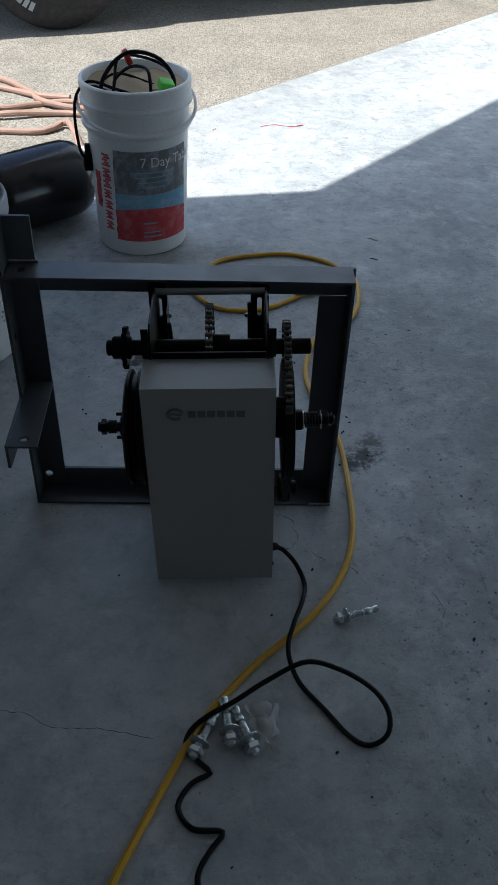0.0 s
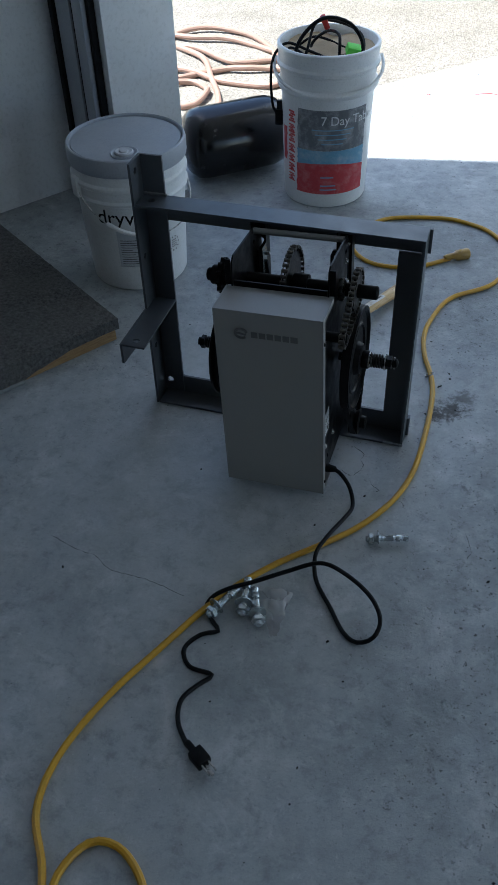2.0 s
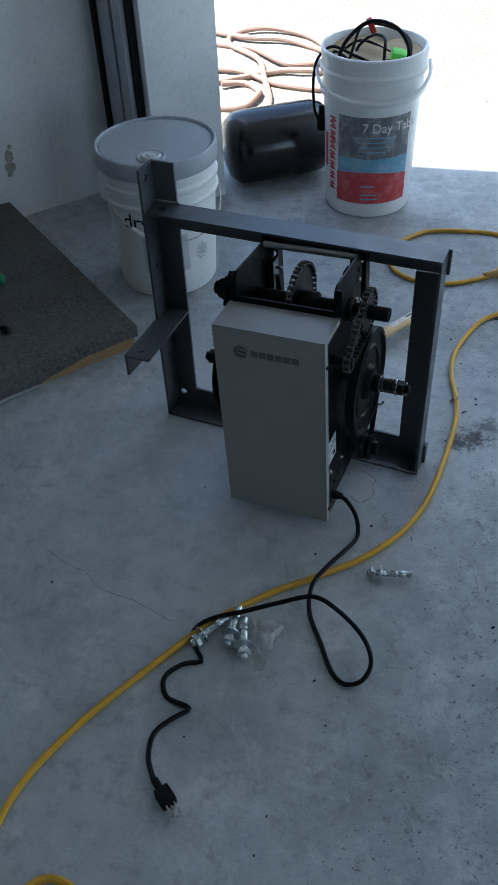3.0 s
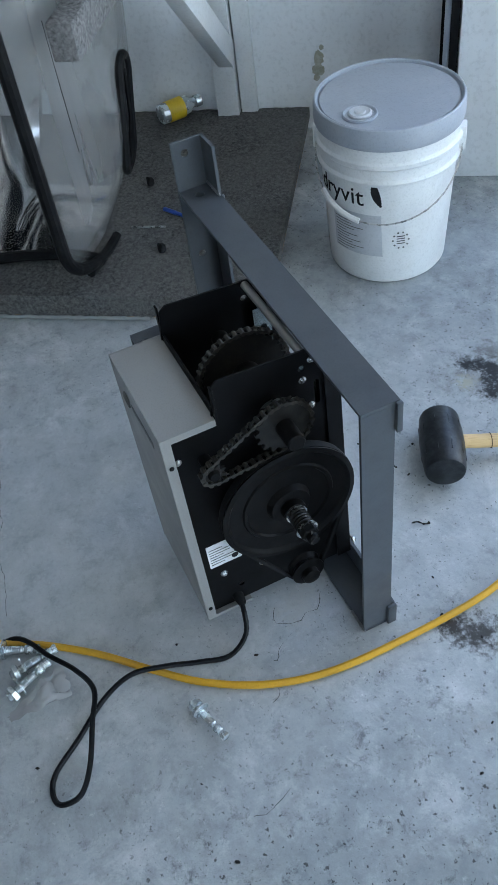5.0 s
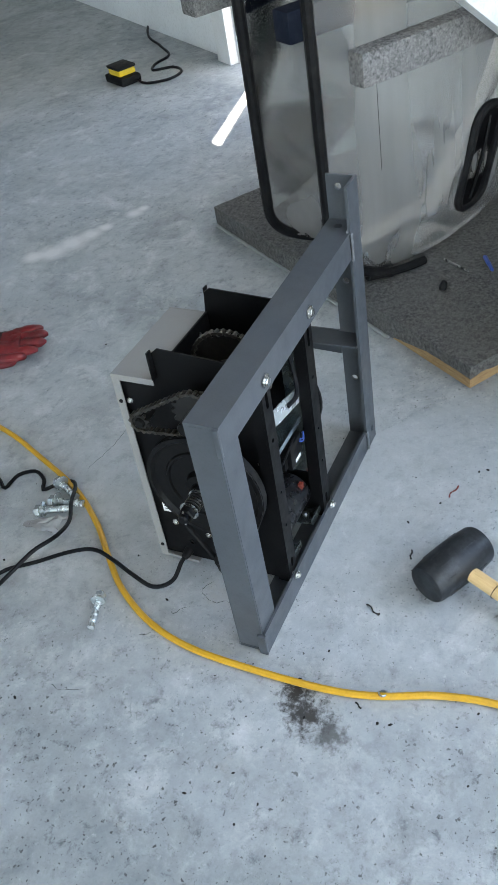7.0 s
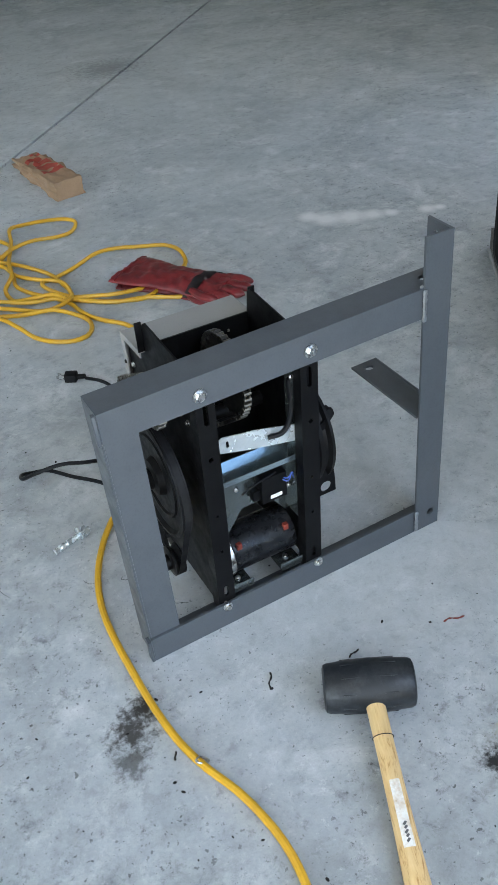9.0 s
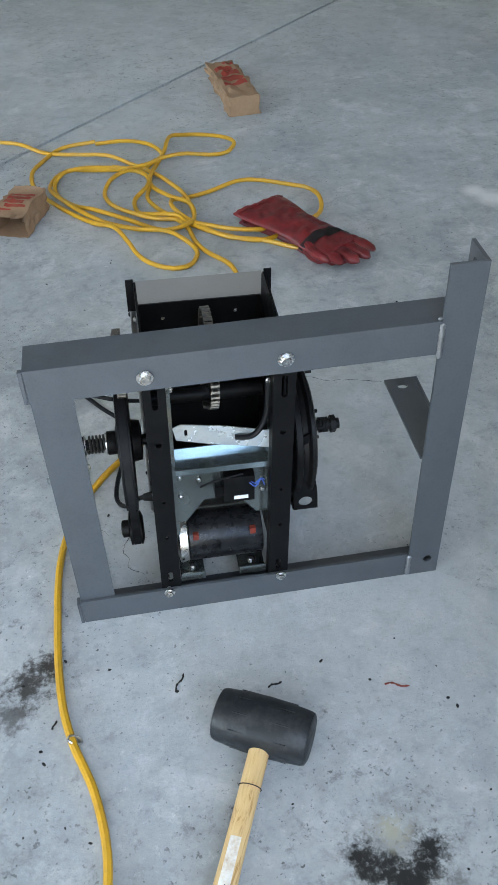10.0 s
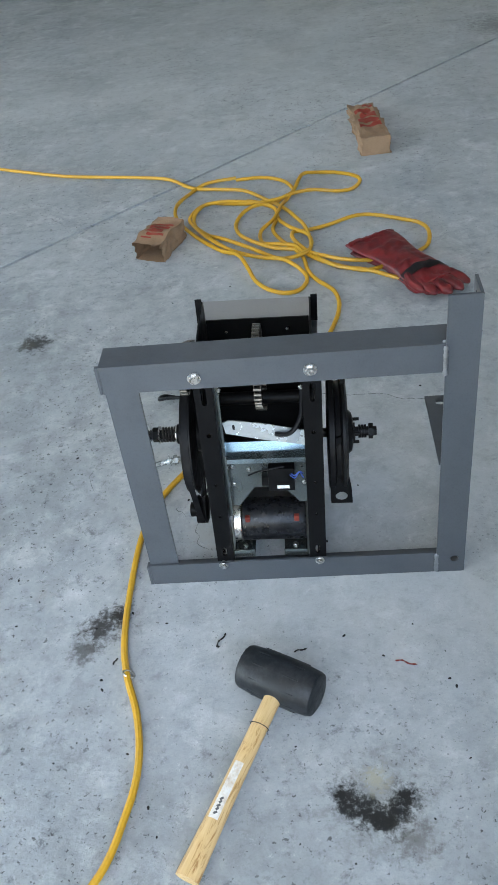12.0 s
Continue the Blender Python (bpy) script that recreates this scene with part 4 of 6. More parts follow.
    for x, z in ((0.4, 0.24), (0.4, 0.20), (0.372, 0.232), (0.277, 0.198), (0.405, 0.42), (0.275, 0.42)):
        bm = B()
        lathe(bm, [(0.004, 0), (0.004, 0.002), (0.0025, 0.0035)], "y", (x, -0.049 if z < 0.3 else -0.03, z), 10)
        mp("screw", bm, STEEL)

    for x0, x1 in ((0.276, 0.318), (0.372, 0.410)):
        bm = B()
        box(bm, x0, x1, -0.062, -0.012, 0.05, 0.0525, None, 0.0006)
        box(bm, x0, x1, -0.0145, -0.012, 0.0525, 0.066, None, 0.0006)
        fp = mp("foot_plate", bm, ZINC_DARK_REFLECT, "dull zinc foot plate")
        bm = B()
        lathe(bm, [(0.0052, 0.0527), (0.0052, 0.056), (0.003, 0.0575)], "z", ((x0 + x1) / 2, -0.036, 0), 10)
        mp("screw", bm, STEEL, "", fp)
    for x in (0.437, 0.26):
        bm = B()
        lathe(bm, [(0.0035, -0.034), (0.0035, -0.006)], "y", (x, 0, 0.047), 10)
        lathe(bm, [(0.0065, -0.0215), (0.0065, -0.016)], "y", (x, 0, 0.047), 6)
        wpart("through_bolt", bm, STEEL, root, "bright bolt and nut")

    # power cord on the floor, and its plug
    r = 0.0042
    g = (0.4525, -0.211, 0.048)
    bm = B()
    lathe(bm, [(0.009, 0.437), (0.009, 0.448), (0.0065, 0.462), (0.0045, 0.464)], "x", (0, g[1], g[2]), 12)
    wpart("cable_gland", bm, RUBBER, root)
    path = [(0.455, -0.211, 0.048), (0.472, -0.214, 0.044), (0.497, -0.225, 0.018), (0.512, -0.262, r), (0.504, -0.31, 0.014), (0.486, -0.362, 0.017), (0.474, -0.415, 0.017), (0.488, -0.468, 0.007), (0.527, -0.52, r), (0.563, -0.568, 0.005), (0.591, -0.581, r),
            (0.617, -0.572, 0.017), (0.622, -0.541, 0.03), (0.598, -0.514, 0.052), (0.548, -0.49, 0.068), (0.496, -0.472, 0.062), (0.437, -0.489, 0.038), (0.386, -0.521, 0.03), (0.342, -0.543, 0.02), (0.318, -0.562, 0.012), (0.312, -0.585, 0.005),
            (0.335, -0.612, r), (0.349, -0.627, r), (0.322, -0.643, r), (0.304, -0.678, r), (0.325, -0.71, r), (0.368, -0.715, r), (0.352, -0.74, r), (0.335, -0.775, r), (0.345, -0.815, r), (0.372, -0.848, 0.006)]
    bm = B()
    sweep(bm, smooth_path(path, 0.008), r, 8)
    cord = wpart("power_cord", bm, CORD_BLACK, root, "black power cord looping over the floor")
    P = Matrix.Translation((0.372, -0.847, 0.012)) @ pose(0, 0, 0, 0, 0, -33)
    bm = B()
    lathe(bm, [(0.005, 0), (0.0062, 0.002), (0.0062, 0.018), (0.0085, 0.022)], "x", (0, 0, 0), 12, P)
    box(bm, 0.02, 0.05, -0.0125, 0.0125, -0.0105, 0.0105, P, 0.004)
    plug = wpart("plug", bm, RUBBER, root, "black three-pin plug")
    for dy, dz, hh in ((-0.0064, 0.003, 0.0033), (0.0064, 0.003, 0.0033), (0, -0.005, 0.0024)):
        bm = B()
        box(bm, 0.05, 0.069, dy - 0.0009 if dz > 0 else -0.0024, dy + 0.0009 if dz > 0 else 0.0024, dz - hh, dz + hh, P)
        wpart("pin", bm, STEEL, plug, "steel plug pin")
    return root


build_motor()


# ---- pails ----
def pail_wrap(cx, cy, r_of, facing):
    """Bends flat artwork (x across, y up) on to a pail's side; facing: heading of the artwork's middle in degrees."""
    def bend(v):
        r = r_of(v.co.y) + 0.0006 + v.co.z
        a = radians(facing) + v.co.x / r_of(v.co.y)
        z = v.co.y
        v.co = (cx + r * math.cos(a), cy + r * math.sin(a), z)
    return bend


def wrapped_sheet(name, x0, x1, y0, y1, bend, material, parent, ragged=0.0, nx=16, ny=10, wave=0.0, label=""):
    bm = B()
    grid = []
    for j in range(ny + 1):
        row = []
        for i in range(nx + 1):
            x, y = x0 + (x1 - x0) * i / nx, y0 + (y1 - y0) * j / ny
            if j == ny and wave:
                y += wave * math.sin(3.0 * i / nx + 0.4)
            if ragged and i in (0, nx):
                x += random.uniform(-ragged, ragged)
            row.append(bm.verts.new((x, y, 0.0003)))
        grid.append(row)
    for j in range(ny):
        for i in range(nx):
            bm.faces.new((grid[j][i], grid[j][i + 1], grid[j + 1][i + 1], grid[j + 1][i]))
    for v in bm.verts:
        bend(v)
    return wpart(name, bm, material, parent, label)


def build_lidded_pail():
    cx, cy = -0.273, 0.502
    root = rooted("lidded_pail", "white plastic pail with grey snap lid, black lettering, wire handle", "pail", (cx, cy, 0))
    r_of = lambda z: 0.131 + 0.017 * z / 0.33
    bm = B()
    lathe(bm, [(0.118, 0.0), (0.127, 0.002), (0.1305, 0.008), (r_of(0.245), 0.245), (0.151, 0.25), (0.1525, 0.256), (0.1475, 0.262), (0.1475, 0.282), (0.153, 0.288), (0.1535, 0.296), (0.149, 0.302), (0.150, 0.335), (0.148, 0.345)], "z", (cx, cy, 0), 56)
    body = wpart("body", bm, PAIL_WHITE, root, "white plastic pail body with ribs")
    bm = B()
    lathe(bm, [(0.152, 0.326), (0.154, 0.328), (0.1555, 0.334), (0.1555, 0.362), (0.1535, 0.369), (0.1505, 0.371), (0.147, 0.369), (0.1455, 0.3625), (0.1435, 0.361), (0.141, 0.3655), (0.02, 0.3665), (0.0, 0.3665)][:-1], "z", (cx, cy, 0), 56)
    lid = wpart("lid", bm, LID_GREY, root, "grey-blue plastic lid, scuffed")
    sx, sy = cx + 0.035, cy - 0.088
    bm = B()
    lathe(bm, [(0.036, 0.366), (0.036, 0.3685), (0.0335, 0.3705), (0.031, 0.3695), (0.029, 0.367)], "z", (sx, sy, 0), 28)
    wpart("spout_ring", bm, LID_GREY, lid)
    bm = B()
    lathe(bm, [(0.024, 0.366), (0.024, 0.371), (0.021, 0.3735), (0.017, 0.3715), (0.012, 0.3715), (0.01, 0.3745)], "z", (sx, sy, 0), 24)
    wpart("spout_cap", bm, LABEL_GREY, lid, "white spout cap")
    # wire handle hanging down the side that faces the room
    face = -38.0
    pts = []
    for i in range(25):
        f = i / 24
        a = radians(face - 92 + 184 * f)
        z = 0.285 - 0.115 * math.sin(math.pi * f) ** 0.8
        rr = r_of(z) + 0.008 + 0.012 * math.sin(math.pi * f)
        pts.append(Vector((cx + rr * math.cos(a), cy + rr * math.sin(a), z)))
    bm = B()
    sweep(bm, pts, 0.0018, 6)
    wpart("wire_handle", bm, STEEL, root, "thin steel wire handle")
    bm = B()
    sweep(bm, pts[5:11], 0.006, 8)
    wpart("handle_grip", bm, PAIL_WHITE, root, "white handle grip")
    for f in (0, -1):
        bm = B()
        d = (pts[f] - Vector((cx, cy, pts[f].z))).normalized()
        box(bm, -0.012, 0.012, -0.016, 0.016, -0.03, 0.02, Matrix.Translation(pts[f] - d * 0.006) @ d.to_track_quat("X", "Z").to_matrix().to_4x4(), 0.003)
        wpart("handle_ear", bm, PAIL_WHITE, root)
    root.scale = (1, 1, 1.03)
    art = -74.0
    w = pail_wrap(cx, cy, r_of, art)
    words("lettering", "dryvit", 0.057, INK, root, Matrix.Translation((-0.012, 0.216, 0)), 1.0, w).matrix_parent_inverse = Matrix.Translation((-cx, -cy, 0))
    # plain bird-shaped mark
    bm = B()
    for i in range(9):
        f = i / 8
        lathe(bm, [(0.001 + 0.0085 * math.sin(math.pi * (0.12 + 0.8 * f)), 0.0), (0.001 + 0.0085 * math.sin(math.pi * (0.12 + 0.8 * f)), 0.0004)], "z", (0.078 + 0.012 * f * f, 0.252 - 0.05 * f, 0), 10)
    for v in bm.verts:
        w(v)
    wpart("printed_mark", bm, INK, root, "black printed mark")
    lb = wrapped_sheet("paper_label", -0.03, 0.09, 0.075, 0.178, w, LABEL_GREY, root, label="white paper label with small print")
    for i in range(12):
        wrapped_sheet("print_bar", -0.023, -0.023 + 0.03 + 0.05 * ((i * 31 % 7) / 7), 0.078 + i * 0.0068, 0.0798 + i * 0.0068, (lambda q: (lambda v: (setattr(v.co, "z", 0.0006), q(v))))(w), GREY_INK, lb, nx=6, ny=1)
    for i in range(10):
        a = 2 * math.pi * i / 10
        bm = B()
        lathe(bm, [(0.0022, 0), (0.0022, 0.0005)], "z", (0.13 + 0.017 * math.cos(a), 0.115 + 0.02 * math.sin(a), 0), 8)
        for v in bm.verts:
            w(v)
        wpart("print_dot", bm, GREY_INK, root)
    for i in range(4):
        wrapped_sheet("print_bar", 0.121, 0.139, 0.106 + 0.006 * i, 0.1085 + 0.006 * i, w, GREY_INK, root, nx=4, ny=1)


def build_open_pail():
    cx, cy = 0.118, 1.096
    root = rooted("open_pail", "open white pail with worn slate, blue and red label", "pail", (cx, cy, 0))
    r_of = lambda z: 0.1275 + 0.0125 * z / 0.4
    bm = B()
    lathe(bm, [(0.115, 0.0), (0.124, 0.002), (0.1275, 0.009), (r_of(0.335), 0.335), (0.146, 0.34), (0.150, 0.347), (0.150, 0.355), (0.1415, 0.36), (0.142, 0.398), (0.150, 0.403), (0.152, 0.412), (0.1465, 0.419), (0.147, 0.442), (0.150, 0.447), (0.150, 0.459), (0.147, 0.463), (0.141, 0.463),
               (0.138, 0.458), (0.136, 0.38), (0.125, 0.03), (0.05, 0.028)], "z", (cx, cy, 0), 56)
    wpart("body", bm, PAIL_WHITE, root, "white ribbed pail body")
    bm = B()
    lathe(bm, [(0.02, 0.418), (0.06, 0.43), (0.10, 0.433), (0.1355, 0.438), (0.132, 0.38), (0.02, 0.38)], "z", (cx, cy, 0), 40)
    for v in bm.verts:
        v.co.z += 0.02 * (noise.noise(v.co * 14)) + 0.03 * (v.co.y - cy + v.co.x - cx)
    wpart("filler", bm, FILLER, root, "tan material inside the pail")
    # plastic bail handle
    pts = []
    for i in range(25):
        f = i / 24
        a = radians(-75 - 100 + 200 * f)
        z = 0.41 - 0.055 * math.sin(math.pi * f)
        rr = 0.158 + 0.006 * math.sin(math.pi * f)
        pts.append(Vector((cx + rr * math.cos(a), cy + rr * math.sin(a), z)))
    bm = B()
    sweep(bm, pts, 0.0048, 8)
    wpart("bail_handle", bm, PAIL_WHITE, root, "white plastic bail handle")
    w = pail_wrap(cx, cy, r_of, -70.0)
    up = lambda k: (lambda v: (setattr(v.co, "z", k), w(v)))
    pi = Matrix.Translation((-cx, -cy, 0))
    L0, L1 = -0.108, 0.115
    wrapped_sheet("slate_print", L0, L1, 0.1862, 0.308, w, PRINT_SLATE, root, 0.002, label="worn slate-grey print")
    wrapped_sheet("blue_print", L0, L1, 0.13, 0.186, w, PRINT_BLUE, root, 0.002, label="worn pale blue print")
    wrapped_sheet("red_print", L0, L1, 0.047, 0.132, up(0.0006), PRINT_RED, root, 0.002, wave=0.014, label="red print band")
    words("lettering", "7 Day Table", 0.038, LABEL_WHITE, root, Matrix.Translation((0.055, 0.276, 0.0008)), 0.95, w).matrix_parent_inverse = pi
    # brand script as plain red bars up the side
    x = -0.13
    for i in range(7):
        hh = 0.036 if i in (4, 6) else 0.025
        bm = B()
        for k in range(5):
            box(bm, x - 0.016 + 0.007 * (k % 2), x + 0.012 - 0.004 * (k % 3), 0.072 + i * 0.031 + hh * k / 5, 0.072 + i * 0.031 + hh * (k + 0.8) / 5, 0.0, 0.0006)
        for v in bm.verts:
            w(v)
        wpart("brand_bar", bm, PRINT_RED, root)
    for z in (0.06, 0.073, 0.1):
        wrapped_sheet("print_bar", -0.03, 0.035 - z / 4, z, z + 0.004, up(0.001), PRINT_BLUE, root, nx=8, ny=1)
    for k in range(4):
        wrapped_sheet("print_bar", -0.06 + 0.01 * k, 0.07 - 0.012 * k, 0.248 - 0.014 * k, 0.251 - 0.014 * k, up(0.0008), PRINT_BLUE, root, nx=10, ny=1)
    wrapped_sheet("side_print", -0.18, -0.158, 0.13, 0.235, w, PRINT_RED, root, 0.003)
    # coiled black cable over the rim with a hanging plug
    c = Vector((cx, cy, 0.062))
    cab = thing("cable_coil", "black cables coiled in the open pail, plug hanging out", "cable")
    cab.location = (cx, cy, 0.3)
    P = [(-0.135, -0.05, 0.19), (-0.152, -0.06, 0.215), (-0.160, -0.055, 0.30), (-0.152, -0.04, 0.36), (-0.12, -0.01, 0.385), (-0.05, -0.02, 0.37), (0.05, -0.04, 0.35), (0.10, -0.03, 0.36), (0.09, 0.04, 0.40), (0.03, 0.08, 0.42), (-0.04, 0.02, 0.44), (-0.05, -0.05, 0.39), (-0.06, -0.08, 0.33)]
    Q = [(-0.09, -0.07, 0.32), (-0.08, -0.03, 0.40), (-0.02, 0.0, 0.455), (0.06, -0.01, 0.45), (0.105, -0.03, 0.40), (0.09, -0.05, 0.34)]
    R = [(0.045, -0.075, 0.31), (0.045, -0.06, 0.40), (0.03, -0.02, 0.425), (-0.02, 0.03, 0.41), (-0.06, 0.03, 0.37), (-0.02, -0.03, 0.35), (0.05, 0.0, 0.36), (0.1, 0.03, 0.345)]
    S_ = [(-0.12, 0.03, 0.35), (-0.06, 0.06, 0.385), (0.02, 0.05, 0.37), (0.08, 0.02, 0.35), (0.05, -0.05, 0.34), (-0.03, -0.06, 0.36), (-0.10, -0.02, 0.375), (-0.13, 0.01, 0.36)]
    for pth, rad in ((P, 0.0042), (Q, 0.0055), (R, 0.0045), (S_, 0.0038)):
        bm = B()
        sweep(bm, smooth_path([c + Vector(p) for p in pth], 0.01), rad, 8)
        wpart("cable", bm, CORD_BLACK, cab)
    bm = B()
    box(bm, -0.012, 0.012, -0.011, 0.011, -0.028, 0.02, Matrix.Translation(c + Vector((-0.135, -0.05, 0.188))), 0.004)
    box(bm, -0.007, 0.007, -0.007, 0.007, 0.02, 0.045, Matrix.Translation(c + Vector((-0.135, -0.05, 0.188))), 0.002)
    wpart("plug", bm, RUBBER, cab, "black cable plug")
    bm = B()
    box(bm, -0.02, 0.02, -0.014, 0.014, -0.012, 0.012, Matrix.Translation(c + Vector((0.085, -0.065, 0.398))) @ pose(0, 0, 0, 20, 15, 25), 0.004)
    wpart("clip", bm, NEON, cab, "neon green cable clip")
    bm = B()
    box(bm, -0.008, 0.008, -0.008, 0.008, -0.02, 0.025, Matrix.Translation(c + Vector((-0.02, 0.03, 0.435))) @ pose(0, 0, 0, 20, -25, 25), 0.004)
    wpart("connector", bm, RED, cab, "red connector")


build_lidded_pail()
build_open_pail()


# ---- black tank ----
def build_tank():
    p, q = Vector((-0.072, 1.285, 0.112)), Vector((-0.338, 1.062, 0.112))
    bm = B()
    L = (q - p).length
    m = Matrix.Translation(p) @ (q - p).to_track_quat("Z", "Y").to_matrix().to_4x4()
    prof = [(0.005, -0.012), (0.047, -0.008), (0.08, 0.006), (0.102, 0.03), (0.111, 0.06), (0.112, 0.1), (0.112, L - 0.06), (0.107, L - 0.03), (0.088, L - 0.008), (0.05, L + 0.004), (0.006, L + 0.007)]
    lathe(bm, prof, "z", (0, 0, 0), 48, m)
    thing("black_tank", "glossy black cylindrical tank lying on the concrete beside the pail", "tank", bm, TANK)


build_tank()


# ---- carpeted pad and stored acrylic panels ----
def build_pad():
    root = rooted("carpeted_platform", "low plywood platform covered in worn grey carpet against the wall", "platform", ab(-0.5, 0.6))
    bm = B()
    box(bm, -1.07, 0.018, 0.247, 1.07, 0.0, 0.04, BUILD, 0.001)
    wpart("plywood_base", bm, PLY, root, "bare plywood edge")
    bm = B()
    n1, n2 = 70, 54
    g = [[bm.verts.new(ab(-1.078 + 1.104 * i / n1, 0.24 + 0.828 * j / n2, 0.064 + 0.0025 * noise.noise(Vector((i * 0.9, j * 0.9, 3))))) for j in range(n2 + 1)] for i in range(n1 + 1)]
    for i in range(n1):
        for j in range(n2):
            bm.faces.new((g[i][j], g[i + 1][j], g[i + 1][j + 1], g[i][j + 1]))
    rim = [g[i][0] for i in range(n1 + 1)] + [g[n1][j] for j in range(1, n2 + 1)]
    rim = [g[0][j] for j in range(n2, 0, -1)] + rim
    low = []
    for k, v in enumerate(rim):
        w = v.co.copy()
        a = w.x * math.cos(radians(WALL_ANGLE)) + w.y * math.sin(radians(WALL_ANGLE))
        bare = max(0.0, min(1.0, (a + 0.26) / 0.15))
        w.z = 0.006 + 0.028 * bare + 0.006 * noise.noise(Vector((k * 0.4, 0, 0)))
        low.append(bm.verts.new(w))
    for k in range(len(rim) - 1):
        bm.faces.new((rim[k], low[k], low[k + 1], rim[k + 1]))
    wpart("carpet", bm, CARPET, root, "worn grey carpet, frayed at the edge")
    bm = B()
    pts = [ab(-1.07 + 0.82 * i / 80, 0.236 + 0.004 * noise.noise(Vector((i * 0.5, 2, 0))), 0.006 + 0.003 * noise.noise(Vector((i * 0.9, 7, 0)))) for i in range(81)]
    sweep(bm, pts, [0.0045 + 0.0028 * noise.noise(Vector((i * 0.7, 0, 5))) for i in range(81)], 7)
    wpart("frayed_backing", bm, GREY_MATTE, root, "pale dusty frayed carpet backing")


def build_shell():
    """A tall open-fronted shell with a rounded hull bottom; black gasket round its open front."""
    root = rooted("acrylic_shell", "tall hazy clear acrylic shell with black rubber gasket on carpet", "acrylic shell", ab(-0.5, 0.5, 0.055))
    nz, nb, nw = 30, 20, 10
    top = 1.9
    AL, AR = -0.645, -0.385

    def front(z):
        return 0.185 + 0.175 * max(0.0, (0.215 - z) / 0.15) ** 2.2

    def back(z):
        return 0.54 + 0.43 * min(1.0, max(0.0, (z - 0.065) / 0.52)) ** 0.42

    def bulge(f, z):
        return 0.06 * math.sin(math.pi * min(1.0, 0.08 + f * 0.8)) * min(1.0, (z - 0.03) / 0.25) ** 0.7

    zs = [0.066 + (top - 0.066) * (j / nz) ** 2 for j in range(nz + 1)]
    bm = B()

    def side(a, sgn):
        rows = [[bm.verts.new(ab(a + sgn * (bulge(i / nb, z) - 0.03 * max(0.0, 1 - (z - 0.066) / 0.12) - 0.05 * max(0.0, i / nb - 0.75) * 4 * min(1, (z - 0.05) * 4)), front(z) + (back(z) - front(z)) * i / nb, z)) for i in range(nb + 1)] for z in zs]
        for p, q in zip(rows, rows[1:]):
            for i in range(nb):
                bm.faces.new((p[i], p[i + 1], q[i + 1], q[i]))
        return rows

    le, ri = side(AL, -1), side(AR, 1)
    loop_l = le[0] + [r[-1] for r in le[1:]]
    loop_r = ri[0] + [r[-1] for r in ri[1:]]
    cols = [loop_l]
    for k in range(1, nw):
        f = k / nw
        cols.append([bm.verts.new(p.co.lerp(q.co, f)) for p, q in zip(loop_l, loop_r)])
    cols.append(loop_r)
    for p, q in zip(cols, cols[1:]):
        for i in range(len(p) - 1):
            bm.faces.new((p[i], p[i + 1], q[i + 1], q[i]))
    bmesh.ops.recalc_face_normals(bm, faces=bm.faces)
    wpart("shell_wall", bm, SHELL, root, "hazy clear acrylic wall", 60).visible_shadow = False
    # gasket: down one front edge, across the bottom, up the other
    edge_l = [ab(AL - 0.004, front(z), z) for z in zs[::-1]]
    low = front(zs[0])
    edge = edge_l[:-1] + [ab(AL + 0.02, low, 0.068), ab(-0.56, low + 0.012, 0.068), ab(-0.47, low + 0.014, 0.068), ab(AR - 0.02, low + 0.005, 0.068)] + [ab(AR + 0.004, front(z), z) for z in zs[1:]]
    bm = B()
    sweep(bm, smooth_path(edge, 0.015), 0.0135, 10)
    wpart("gasket", bm, RUBBER, root, "black rubber edge gasket")
    bm = B()
    sweep(bm, smooth_path([ab(AR + 0.005, front(0.1), 0.085), ab(AR + 0.01, 0.385, 0.067), ab(AR + 0.016, 0.42, 0.067), ab(AR + 0.018, 0.45, 0.067)], 0.015), 0.011, 8)
    wpart("gasket_end", bm, RUBBER, root)
    # seam lines and grip on the side
    n = (BUILD.to_3x3() @ Vector((1, 0, 0)))

    def on_side(b, z, lift):
        f = (b - front(z)) / (back(z) - front(z))
        return ab(AR + bulge(f, z) - 0.03 * max(0.0, 1 - (z - 0.066) / 0.12) + lift, b, z)

    pts = [on_side(0.588 + x + 0.24 * z, 0.297 + z, 0.006) for x, z in slot_pts(0.0, 0.0, 0.04, 0.08, 8)]
    bm = B()
    sweep(bm, pts, 0.0105, 8, True)
    wpart("grip_rim", bm, RUBBER, root, "black oblong grip rim")
    bm = B()
    f = bm.faces.new([bm.verts.new(p - n * 0.002) for p in pts])
    r = bmesh.ops.extrude_face_region(bm, geom=[f])
    bmesh.ops.translate(bm, vec=n * 0.003, verts=[g for g in r["geom"] if isinstance(g, bmesh.types.BMVert)])
    sweep(bm, [on_side(0.588 + 0.24 * z, 0.297 + z, 0.008) for z in (-0.095, 0.0, 0.095)], 0.0045, 6)
    wpart("grip_recess", bm, BLACK, root, "dark recessed grip")
    bm = B()
    sweep(bm, [on_side(0.315, z, 0.0015) for z in (0.36, 0.5, 0.62)], 0.0006, 5)
    wpart("seam", bm, BLACK, root)
    root.location.z += 0.012


